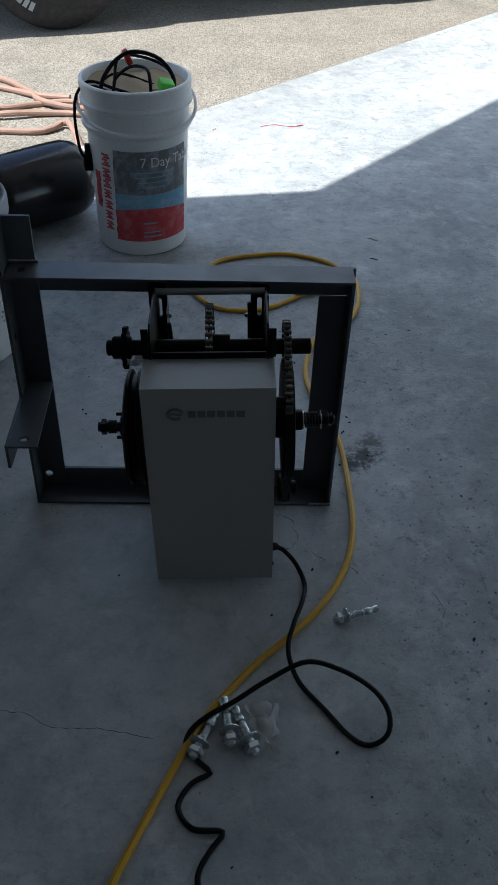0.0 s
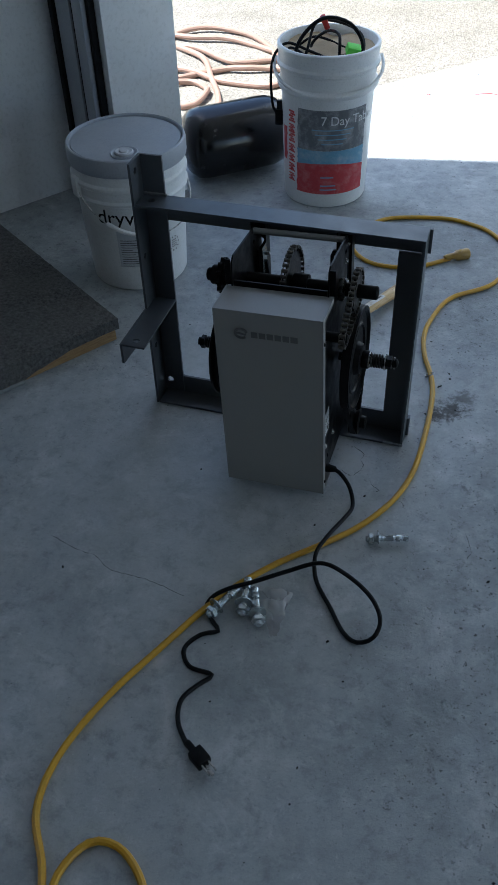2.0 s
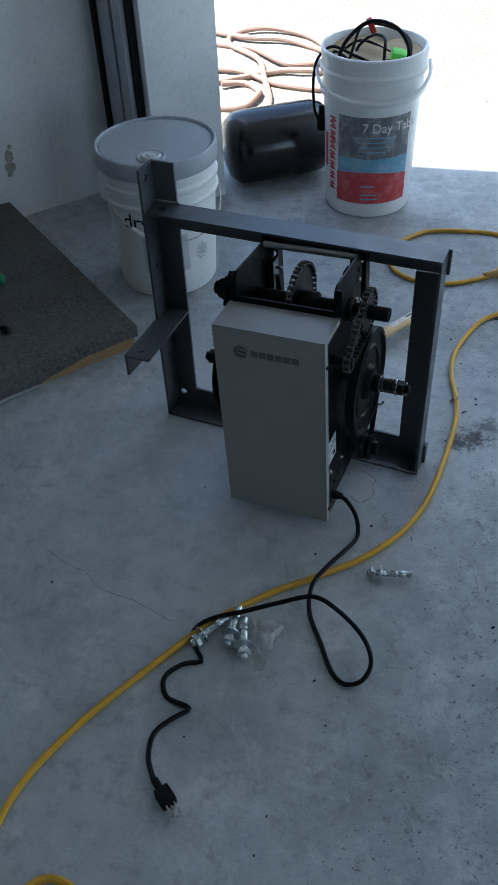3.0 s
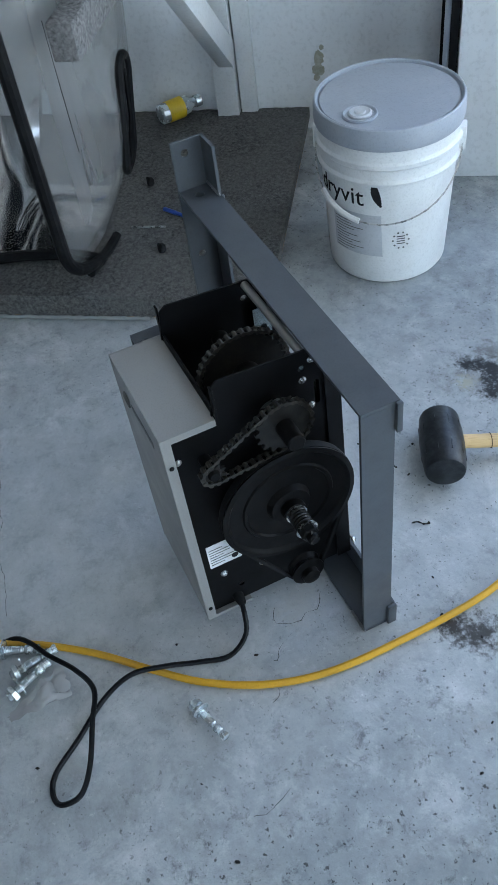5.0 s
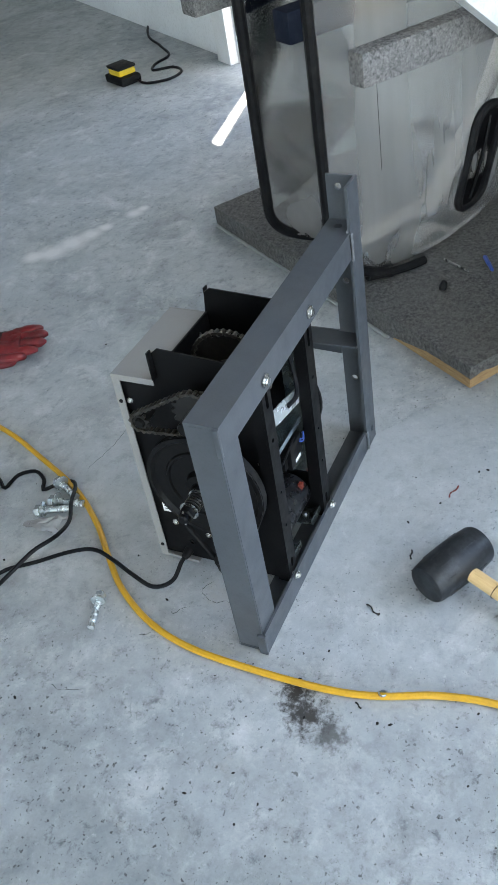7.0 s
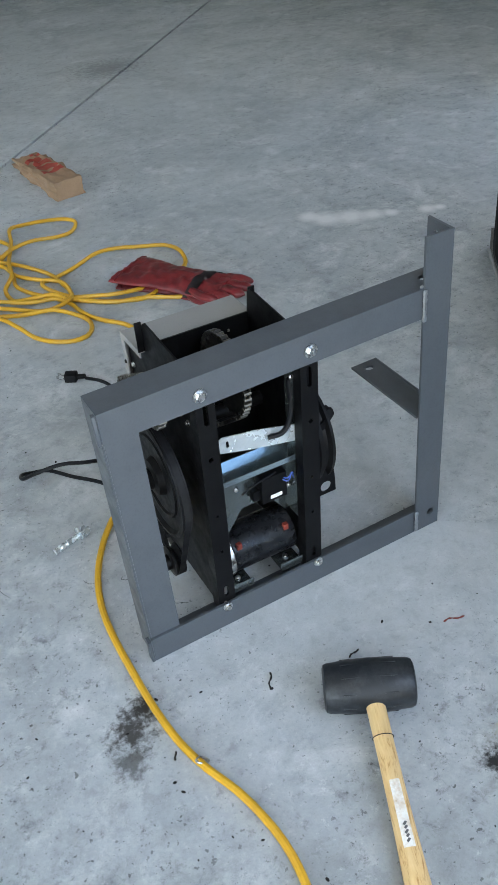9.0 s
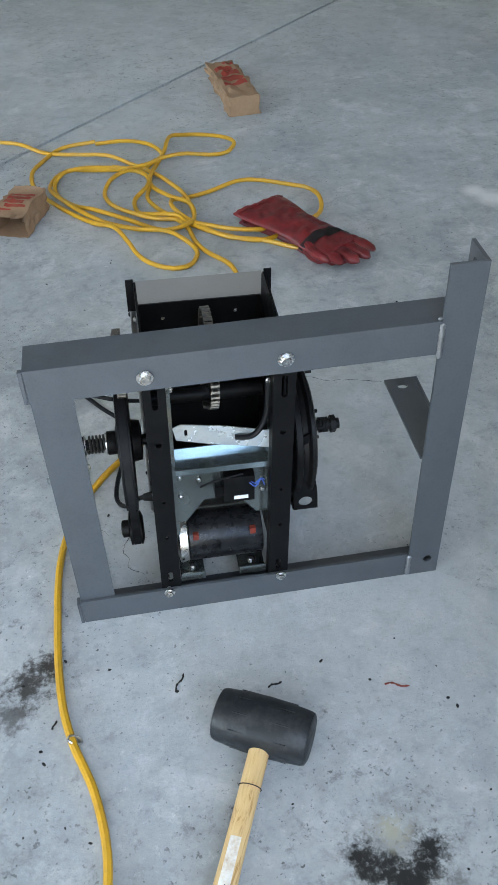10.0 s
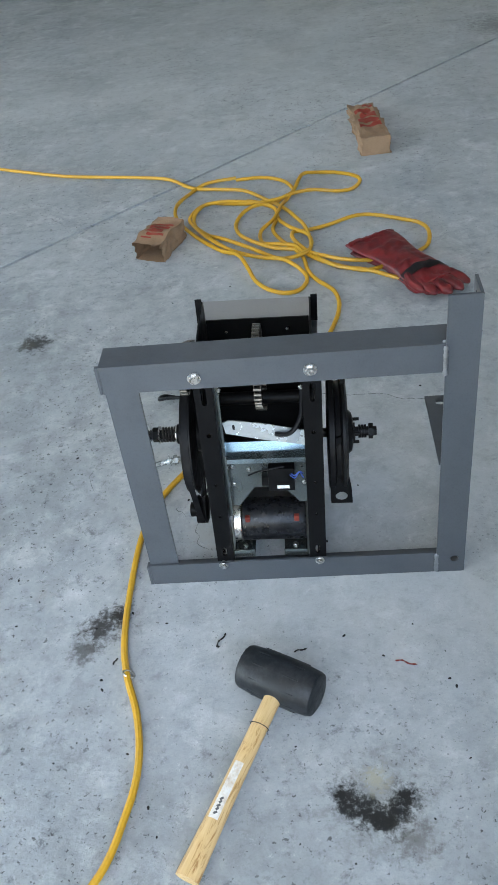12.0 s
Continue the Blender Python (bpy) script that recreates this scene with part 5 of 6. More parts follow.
def rack():
    root = rooted("wall_rack", "white painted lumber wall rack with carpet-wrapped arms", "rack", ab(-0.2, 1.05))
    bm = B()
    box(bm, -0.225, -0.165, 1.032, 1.072, 0.0, 2.6, BUILD, 0.002)
    wpart("post", bm, WHITE_WOOD, root, "white upright post")
    bm = B()
    box(bm, -0.16, -0.115, 1.05, 1.072, 0.0, 2.6, BUILD, 0.002)
    wpart("post", bm, WHITE_WOOD, root)
    bm = B()
    p, q = ab(-0.18, 1.03, 0.235), ab(-0.18, 0.32, 0.825)
    L = (q - p).length
    box(bm, -0.02, 0.02, -0.032, 0.032, 0, L, Matrix.Translation(p) @ (q - p).to_track_quat("Z", "X").to_matrix().to_4x4() @ pose(0, 0, 0, 0, 0, 90), 0.002)
    wpart("brace", bm, WHITE_WOOD, root, "white diagonal brace")
    for a, w, mt, b0 in ((-0.275, 0.05, CARPET_WRAP, 0.212), (-0.535, 0.06, NAVY, 0.215), (-0.93, 0.07, CARPET_WRAP, 0.2), (-0.77, 0.03, CARPET_WRAP, 0.24)):
        bm = B()
        z0 = 0.635 if w > 0.05 else 0.60
        box(bm, a - w / 2, a + w / 2, b0, 1.03, z0, z0 + 0.068, BUILD, 0.008)
        wpart("arm", bm, mt, root, "grey carpet-wrapped arm" if mt is CARPET_WRAP else "navy cloth-wrapped arm")


build_pad()
build_shell()
rack()


# ---- yellow extension cord ----
def build_cord():
    r = 0.0061
    root = rooted("extension_cord", "yellow extension cord snaking across the floor into a loose coil", "extension cord", (0.6, 0.1, 0))
    plan1 = [(0.567, 0.756), (0.50, 0.70), (0.44, 0.674), (0.36, 0.676), (0.302, 0.721), (0.27, 0.80), (0.305, 0.883), (0.365, 0.95), (0.512, 0.987), (0.60, 0.97), (0.665, 0.93), (0.725, 0.83), (0.700, 0.66), (0.598, 0.555), (0.564, 0.45), (0.556, 0.37), (0.570, 0.285), (0.598, 0.206), (0.613, 0.13), (0.618, 0.013), (0.613, -0.126),
             (0.587, -0.226), (0.536, -0.315), (0.475, -0.382), (0.40, -0.458), (0.327, -0.558), (0.264, -0.69), (0.213, -0.81), (0.184, -0.925), (0.192, -1.015), (0.237, -1.089), (0.256, -1.149), (0.262, -1.226), (0.283, -1.285), (0.323, -1.361), (0.341, -1.432), (0.325, -1.50)]
    plan2 = [(1.425, -2.121), (1.277, -2.057), (1.115, -2.004), (0.991, -1.959), (0.849, -1.909), (0.713, -1.878), (0.622, -1.799), (0.518, -1.747), (0.436, -1.715), (0.363, -1.652), (0.301, -1.576), (0.267, -1.49), (0.242, -1.417), (0.232, -1.337), (0.239, -1.272), (0.259, -1.232),
             (0.305, -1.22), (0.345, -1.242), (0.417, -1.305), (0.493, -1.368), (0.546, -1.424), (0.587, -1.506), (0.589, -1.573), (0.554, -1.637), (0.494, -1.647), (0.406, -1.628), (0.319, -1.628), (0.28, -1.672), (0.273, -1.725), (0.306, -1.779), (0.376, -1.807), (0.468, -1.824)]
    plan3 = [(0.468, -1.824), (0.569, -1.82), (0.626, -1.745), (0.658, -1.638), (0.643, -1.529), (0.578, -1.416), (0.505, -1.308), (0.454, -1.256), (0.427, -1.177), (0.409, -1.11), (0.377, -1.056), (0.332, -1.028), (0.289, -1.036), (0.263, -1.091), (0.274, -1.151), (0.321, -1.206), (0.392, -1.251), (0.473, -1.306), (0.543, -1.389), (0.597, -1.507), (0.606, -1.571), (0.576, -1.627), (0.511, -1.641), (0.424, -1.641)]
    plan4 = [(0.424, -1.641), (0.336, -1.625), (0.293, -1.661), (0.214, -1.675), (0.126, -1.667), (0.076, -1.683), (0.048, -1.721), (0.068, -1.765), (0.129, -1.823), (0.193, -1.833), (0.239, -1.807), (0.265, -1.712), (0.293, -1.645), (0.314, -1.577), (0.333, -1.485), (0.378, -1.417), (0.378, -1.348), (0.35, -1.315),
             (0.283, -1.291), (0.259, -1.257), (0.206, -1.191), (0.146, -1.147), (0.088, -1.122), (0.026, -1.148), (-0.02, -1.18)]
    plan5 = [(-0.02, -1.19), (0.062, -1.174), (0.145, -1.174), (0.205, -1.216), (0.283, -1.285), (0.346, -1.296), (0.411, -1.341), (0.447, -1.412), (0.454, -1.495), (0.429, -1.56), (0.379, -1.598), (0.332, -1.578), (0.317, -1.495), (0.283, -1.41), (0.235, -1.354), (0.238, -1.282), (0.282, -1.228)]
    plan6 = [(-0.038, -1.042), (0.018, -1.066), (0.088, -1.122), (0.176, -1.159), (0.243, -1.256), (0.283, -1.331), (0.28, -1.385), (0.242, -1.406), (0.168, -1.425), (0.085, -1.457), (0.019, -1.463), (-0.061, -1.428), (-0.101, -1.379), (-0.115, -1.31), (-0.096, -1.237), (-0.04, -1.19)]
    hv = 0
    for pl in (plan1, plan2, plan3, plan4, plan5, plan6):
        pl = [(x + 0.03 * max(0.0, min(1.0, (-1.05 - y) / 0.45)), y + 0.018 * max(0.0, min(1.0, (-1.05 - y) / 0.45))) for x, y in pl]
        pts = [(x, y, r + (0.012 * (0.5 + 0.5 * math.sin(i * 1.7 + hv)) if (hv and y < -1.15) else 0.0)) for i, (x, y) in enumerate(pl)]
        hv += 1
        bm = B()
        sweep(bm, smooth_path(pts, 0.012), r, 8)
        wpart("cord_run", bm, CORD_YELLOW, root)
    M = Matrix.Translation((0.56, 0.751, 0.013)) @ pose(0, 0, 0, 0, 0, 33)
    bm = B()
    lathe(bm, [(0.006, -0.01), (0.0085, 0.0), (0.0095, 0.02), (0.015, 0.028), (0.016, 0.06), (0.014, 0.064)], "x", (0, 0, 0), 16, M)
    wpart("connector", bm, AMBER, root, "translucent amber socket end")


build_cord()


# ---- mallet ----
def build_mallet():
    root = rooted("rubber_mallet", "black rubber mallet with a pale wooden handle lying on the floor", "mallet", (0.33, 0.25, 0))
    ends = Vector((0.3915, 0.218, 0.039)), Vector((0.272, 0.281, 0.039))
    d = (ends[1] - ends[0]).normalized()
    L = (ends[1] - ends[0]).length
    m = Matrix.Translation(ends[0]) @ d.to_track_quat("Z", "Y").to_matrix().to_4x4()
    bm = B()
    lathe(bm, [(0.030, 0.0), (0.0345, 0.002), (0.0365, 0.007), (0.0395, L * 0.3), (0.0405, L * 0.5), (0.0395, L * 0.7), (0.0365, L - 0.007), (0.0345, L - 0.002), (0.03, L)], "z", (0, 0, 0), 40, m)
    head = wpart("head", bm, MALLET, root, "scuffed black rubber head")
    bm = B()
    for k in range(10):
        a = radians(36 * k)
        sweep(bm, [m @ Vector((0.0405 * math.cos(a), 0.0405 * math.sin(a), L * f)) - (m.to_3x3() @ Vector((math.cos(a), math.sin(a), 0))) * (0.0012 + 0.0012 * abs(f - 0.5)) for f in (0.2, 0.5, 0.8)], 0.0009, 5)
    wpart("head_rib", bm, MALLET, head)
    p, q = Vector((0.340, 0.275, 0.04)), Vector((0.462, 0.552, 0.016))
    bm = B()
    axis = (q - p).normalized()
    side = axis.cross(Vector((0, 0, 1))).normalized()
    up = side.cross(axis)
    rings = []
    for i in range(25):
        f = i / 24
        w = 0.0145 + 0.004 * f - 0.002 * math.sin(f * math.pi)
        h = 0.011 + 0.003 * f
        c = p.lerp(q, f)
        rings.append([bm.verts.new(c + side * w * math.cos(t) + up * h * math.sin(t)) for t in [2 * math.pi * k / 16 for k in range(16)]])
    for a, b in zip(rings, rings[1:]):
        for k in range(16):
            bm.faces.new((a[k], a[(k + 1) % 16], b[(k + 1) % 16], b[k]))
    bm.faces.new(rings[0][::-1])
    bm.faces.new(rings[-1])
    h = wpart("handle", bm, ASH_W, root, "pale varnished wooden handle")
    bm = B()
    gs = []
    for f in (0.42, 0.48, 0.54, 0.6, 0.66, 0.72):
        c = p.lerp(q, f)
        w, hh = 0.0148 + 0.004 * f - 0.002 * math.sin(f * math.pi), 0.0113 + 0.003 * f
        gs.append([bm.verts.new(c + side * w * math.cos(t) + up * hh * math.sin(t)) for t in [radians(x) for x in (60, 75, 90, 105, 118)]])
    for a, b in zip(gs, gs[1:]):
        for k in range(4):
            bm.faces.new((a[k], a[k + 1], b[k + 1], b[k]))
    bmr = B()
    f = 0.2
    c = p.lerp(q, f)
    ring = [c + side * 0.0152 * math.cos(t) + up * 0.0119 * math.sin(t) for t in [2 * math.pi * k / 20 for k in range(20)]]
    sweep(bmr, ring, 0.0007, 5, True)
    wpart("neck_groove", bmr, DIRT, h)
    for k in range(5):
        bmr = B()
        cc = p.lerp(q, 0.62 + 0.018 * k)
        hh = 0.0113 + 0.003 * 0.66
        box(bmr, -0.003, 0.003 - 0.001 * (k % 2), -0.0016, 0.0016, 0, 0.0007, Matrix.Translation(cc + up * (hh + 0.0001)) @ pose(0, 0, 0, 0, 0, 24))
        wpart("print_bar", bmr, GREY_INK, h)
    st = wpart("sticker", bm, LABEL_WORN, h, "worn white paper sticker")


def handle_wood():
    m = Mat("varnished_ash_handle", 0.4)
    mp_ = m.n("ShaderNodeMapping")
    mp_.inputs["Rotation"].default_value = (0, 0, radians(23.8))
    m.l(m.co, mp_.inputs["Vector"])
    m.co = mp_.outputs["Vector"]
    g = m.noise(26, 6, 0.65, 1.6, (5, 0.5, 5))
    c = m.ramp(g, (0.35, (0.36, 0.19, 0.06)), (0.46, (0.60, 0.40, 0.18)), (0.7, (0.68, 0.48, 0.24)))
    m.colour(c)
    m.bump(g, 0.15, 0.001)
    return m.mat


ASH_W = handle_wood()
LABEL_WORN = worn("worn_sticker", (0.72, 0.70, 0.66), (0.45, 0.30, 0.15), 0.6, 0, 60, 0.9)
build_mallet()


# ---- wedge anchors ----
def anchor(m, first=None):
    if first:
        return copy_thing(first, m)
    root = thing("wedge_anchor", "zinc-plated wedge anchor bolt with nut and washer lying on the floor", "anchor bolt", m=m, group="anchor bolts on the floor")
    bm = B()
    lathe(bm, [(0.0035, 0.0), (0.0048, 0.002), (0.0048, 0.052), (0.0052, 0.053), (0.0036, 0.056), (0.0036, 0.07), (0.0056, 0.078), (0.0056, 0.082), (0.004, 0.083)], "x", (0, 0, 0.0085), 14)
    for i in range(14):
        lathe(bm, [(0.0049, 0.002 + i * 0.0026), (0.0053, 0.0028 + i * 0.0026), (0.0049, 0.0036 + i * 0.0026)], "x", (0, 0, 0.0085), 12)
    part("stud", bm, ANCHOR_ZINC, root)
    bm = B()
    lathe(bm, [(0.0082, 0.006), (0.0092, 0.007), (0.0092, 0.0145), (0.0082, 0.0155)], "x", (0, 0, 0.0085), 6)
    part("nut", bm, ANCHOR_ZINC, root)
    bm = B()
    lathe(bm, [(0.0115, 0.023), (0.0115, 0.0248)], "x", (0, 0, 0.0115), 20)
    part("washer", bm, ANCHOR_ZINC, root)
    bm = B()
    lathe(bm, [(0.0052, 0.0585), (0.0056, 0.06), (0.0056, 0.069), (0.0049, 0.07)], "x", (0, 0, 0.0085), 14)
    part("clip", bm, ANCHOR_ZINC, root)
    return root


def anchor_pose(x0, y0, x1, y1):
    return pose(x0, y0, 0.001, 0, 0, math.degrees(math.atan2(y1 - y0, x1 - x0))) @ Matrix.Diagonal((1, 1.2, 1.2, 1))


A0 = anchor(anchor_pose(0.556, -0.347, 0.632, -0.323))
anchor(anchor_pose(0.322, -0.607, 0.357, -0.53), A0)
anchor(anchor_pose(0.381, -0.588, 0.369, -0.515), A0)
anchor(anchor_pose(0.417, -0.601, 0.380, -0.512), A0)


# ---- crumpled clear bag ----
def build_film():
    bm = B()
    n = 22
    g = []
    for i in range(n + 1):
        row = []
        for j in range(n + 1):
            u, v = i / n, j / n
            x = 0.392 + 0.062 * u * (1 - 0.75 * v) + 0.045 * v
            y = -0.508 - 0.10 * v
            z = 0.004 + 0.016 * abs(noise.noise(Vector((x * 55, y * 40, 1.3)))) * math.sin(math.pi * min(1, v + 0.15))
            row.append(bm.verts.new((x + 0.006 * noise.noise(Vector((v * 6, u * 4, 9))), y + 0.006 * noise.noise(Vector((u * 5, v * 7, 2))), z)))
        g.append(row)
    for i in range(n):
        for j in range(n):
            bm.faces.new((g[i][j], g[i + 1][j], g[i + 1][j + 1], g[i][j + 1]))
    thing("plastic_bag", "small crumpled clear plastic bag on the floor", "plastic bag", bm, FILM)


build_film()


# ---- gloves and paper bags ----
def build_glove(m, lift, shade_label):
    """A flat gauntlet lying palm down: flared cuff, wrist band, four fingers and a thumb."""
    root = thing("work_glove", shade_label, "glove", m=m, group="pair of gloves")
    half = lambda f: 0.080 - 0.018 * min(1, f / 0.45) + 0.006 * max(0, (f - 0.6) / 0.4)

    def crown(x, y):
        f = x / 0.30
        q = min(1.0, abs(y) / half(f))
        body = (0.011 + 0.009 * min(1, f * 1.6)) * (1 - q ** 4)
        fold = 0.009 * noise.noise(Vector((x * 24, y * 18, lift * 40))) + 0.006 * noise.noise(Vector((x * 60 + y * 35, y * 50, 4)))
        return lift + 0.005 + max(0.0, body + fold * (1 - q ** 3))

    bm = B()
    nx, ny = 44, 22
    up, lo = [], []
    for i in range(nx + 1):
        f = i / nx
        w = half(f) * (1 + 0.03 * math.sin(f * 11))
        slant = 0.012 * (1 - f) ** 3
        up.append([bm.verts.new((0.30 * f + slant * (2 * j / ny - 1) + (0.004 * noise.noise(Vector((j * 0.6, 5, lift))) if i == 0 else 0), w * (2 * j / ny - 1), crown(0.30 * f, half(f) * (2 * j / ny - 1)))) for j in range(ny + 1)])
        lo.append([bm.verts.new((v.co.x, v.co.y, lift + 0.001)) for v in up[-1]])
    for i in range(nx):
        for j in range(ny):
            bm.faces.new((up[i][j], up[i + 1][j], up[i + 1][j + 1], up[i][j + 1]))
            bm.faces.new((lo[i][j], lo[i][j + 1], lo[i + 1][j + 1], lo[i + 1][j]))
        for j in (0, ny):
            bm.faces.new((up[i][j], lo[i][j], lo[i + 1][j], up[i + 1][j]))
    for i in (0, nx):
        for j in range(ny):
            bm.faces.new((up[i][j], up[i][j + 1], lo[i][j + 1], lo[i][j]))
    part("cuff_and_palm", bm, GLOVE, root, "creased dark red leather", 80)
    # hem stitching and seam along the cuff
    bm = B()
    sweep(bm, [Vector((0.005, 0.078 * (2 * j / 20 - 1), crown(0.005, 0.078 * (2 * j / 20 - 1)) + 0.001)) for j in range(21)], 0.0022, 6)
    part("hem", bm, GLOVE, root)
    bm = B()
    g = []
    for i in range(5):
        x = 0.222 + 0.030 * i / 4
        g.append([bm.verts.new((x + 0.012 * (j / 16 - 0.5), half(x / 0.3) * 1.02 * (2 * j / 16 - 1), crown(x, half(x / 0.3) * (2 * j / 16 - 1)) + 0.002)) for j in range(17)])
    for a, b in zip(g, g[1:]):
        for j in range(16):
            bm.faces.new((a[j], b[j], b[j + 1], a[j + 1]))
    bmesh.ops.solidify(bm, geom=list(bm.faces), thickness=0.002)
    part("wrist_band", bm, GLOVE_BAND, root, "black wrist band")
    for y, ln, r in ((-0.047, 0.054, 0.016), (-0.016, 0.072, 0.0175), (0.016, 0.074, 0.0175), (0.046, 0.06, 0.016)):
        bm = B()
        pts = smooth_path([(0.275, y * 0.9, lift + 0.013), (0.29 + ln * 0.5, y * 1.05, lift + 0.016), (0.29 + ln, y * 1.12, lift + 0.011)], 0.006)
        sweep(bm, pts, [r * (1.0 + 0.06 * math.sin(i * 1.3)) * (1.0 if i < len(pts) - 4 else (0.95, 0.85, 0.65, 0.3)[i - len(pts) + 4]) for i in range(len(pts))], 12)
        for v in bm.verts:
            v.co.z = max(lift + 0.001, lift + (v.co.z - lift) * 0.72 + 0.004 * noise.noise(v.co * 45))
        part("finger", bm, GLOVE, root)
    bm = B()
    pts = smooth_path([(0.23, -0.05, lift + 0.008), (0.27, -0.066, lift + 0.009), (0.315, -0.066, lift + 0.008)], 0.006)
    sweep(bm, pts, [0.0125 * (1.0 if i < len(pts) - 3 else (0.9, 0.7, 0.35)[i - len(pts) + 3]) for i in range(len(pts))], 10)
    for v in bm.verts:
        v.co.z = max(lift + 0.001, v.co.z)
    part("thumb", bm, GLOVE, root)


build_glove(pose(0.067, -1.258, 0, 0, 0, 122) @ Matrix.Diagonal((0.93, 0.95, 1, 1)), 0.0, "dark red leather work glove with black band, lying on the floor")
build_glove(pose(0.075, -1.268, 0, 0, 0, 120.5) @ Matrix.Diagonal((1.08, 1.0, 1, 1)), 0.021, "dark red leather work glove with black band, lying on its pair")


def build_paper_bag(at, heading, L, W, Hh, label, opened):
    """A creased bag on its side; its mouth or its crushed top lies at the far end of local x."""
    root = thing("paper_bag", label, "paper bag", m=pose(at[0], at[1], 0, 0, 0, heading))
    bm = B()
    nx, nk = 26, 32
    rows = []
    for i in range(nx + 1):
        f = i / nx
        ring = []
        for k in range(nk):
            q = 4.0 * k / nk
            e, u = int(q), 2 * (q - int(q)) - 1
            y, z = ((u, 1), (1, -u), (-u, -1), (-1, u))[e]
            squash = 1.0 - 0.06 * math.sin(f * 8) if opened else (1 - 0.3 * f ** 2.2)
            flare = (1 + 0.05 * math.sin(f * 9)) * (1.0 if opened else 1 - 0.14 * f ** 3)
            p = Vector((f * 6, y * 2.2, z * 2.2 + heading))
            crease = (0.0075 * noise.noise(p) + 0.004 * noise.noise(p * 2.7)) * (0.65 if opened else 1.0 + 1.4 * f)
            x = L * f
            if i == nx:
                x += 0.009 * noise.noise(Vector((k * 0.7, 3, heading))) + (0.012 if z > 0.5 and opened else 0)
            ring.append(bm.verts.new((x, W / 2 * y * flare + crease * (y if abs(y) == 1 else 0.3), max(0.001, (Hh / 2 + Hh / 2 * z) * squash + crease * (1 if z == 1 else 0.35)))))
        rows.append(ring)
    for a, b in zip(rows, rows[1:]):
        for k in range(nk):
            bm.faces.new((a[k], a[(k + 1) % nk], b[(k + 1) % nk], b[k]))
    bm.faces.new(rows[0][::-1])
    if not opened:
        bm.faces.new(rows[-1])
    top = [[v.co.copy() for v in r[0:nk // 4 + 1]] for r in rows]
    part("bag", bm, PAPER, root, "creased brown kraft paper", 22)
    lines = ((7, 9, 1, 7), (10, 13, 1, 7), (14, 17, 1, 6), (18, 20, 2, 7), (21, 22, 1, 4))
    for i0, i1, k0, k1 in lines:
        bm = B()
        g = [[bm.verts.new(top[i][k] + Vector((0, 0, 0.0012))) for k in range(k0, k1 + 1)] for i in range(i0, i1 + 1)]
        for a, b in zip(g, g[1:]):
            for k in range(len(a) - 1):
                bm.faces.new((a[k], a[k + 1], b[k + 1], b[k]))
        part("print_bar", bm, PAPER_RED, root)


build_paper_bag((0.006, -1.94), 274.5, 0.40, 0.102, 0.064, "closed brown paper bag with red print lying on the floor", False)
build_paper_bag((0.682, -1.437), 70, 0.162, 0.09, 0.066, "open brown paper bag with red print lying on its side", True)


# ---- yard: air hoses and a parked truck ----
def build_hoses():
    root = rooted("air_hose", "faded red air hose lying in loops on the gravel", "hose", (-0.6, 2.1, -0.045))
    g = -0.035
    runs = [[(-0.15, 1.78), (-0.25, 2.08), (-0.333, 2.01), (-0.55, 2.015), (-0.704, 2.078), (-0.82, 2.10), (-1.1, 2.05), (-1.35, 2.2)],
            [(-0.45, 1.64), (-0.47, 1.74), (-0.52, 1.88), (-0.60, 2.03), (-0.72, 2.25), (-0.93, 2.42), (-0.95, 2.55), (-0.837, 2.645), (-0.624, 2.614), (-0.46, 2.451), (-0.40, 2.33), (-0.284, 2.27), (-0.16, 2.26)],
            [(-0.75, 1.93), (-0.666, 1.982), (-0.59, 1.93), (-0.562, 1.86), (-0.573, 1.745), (-0.651, 1.715), (-0.76, 1.74), (-0.92, 1.85), (-1.1, 1.9)],
            [(-1.3, 2.42), (-0.93, 2.40), (-0.78, 2.36), (-0.57, 2.225), (-0.427, 2.303), (-0.30, 2.33), (-0.2, 2.30)],
            [(-0.95, 1.80), (-0.62, 2.12), (-0.50, 2.16), (-0.36, 2.2), (-0.2, 2.2), (-0.1, 2.1)],
            [(-1.2, 2.6), (-0.9, 2.5), (-0.7, 2.52), (-0.55, 2.48), (-0.42, 2.40), (-0.28, 2.36)]]
    for k, run in enumerate(runs):
        bm = B()
        sweep(bm, smooth_path([(x, y, g + 0.012 * (0.5 + 0.5 * math.sin(i * 1.9 + k))) for i, (x, y) in enumerate(run)], 0.03), 0.0125, 10)
        wpart("hose_run", bm, HOSE, root)


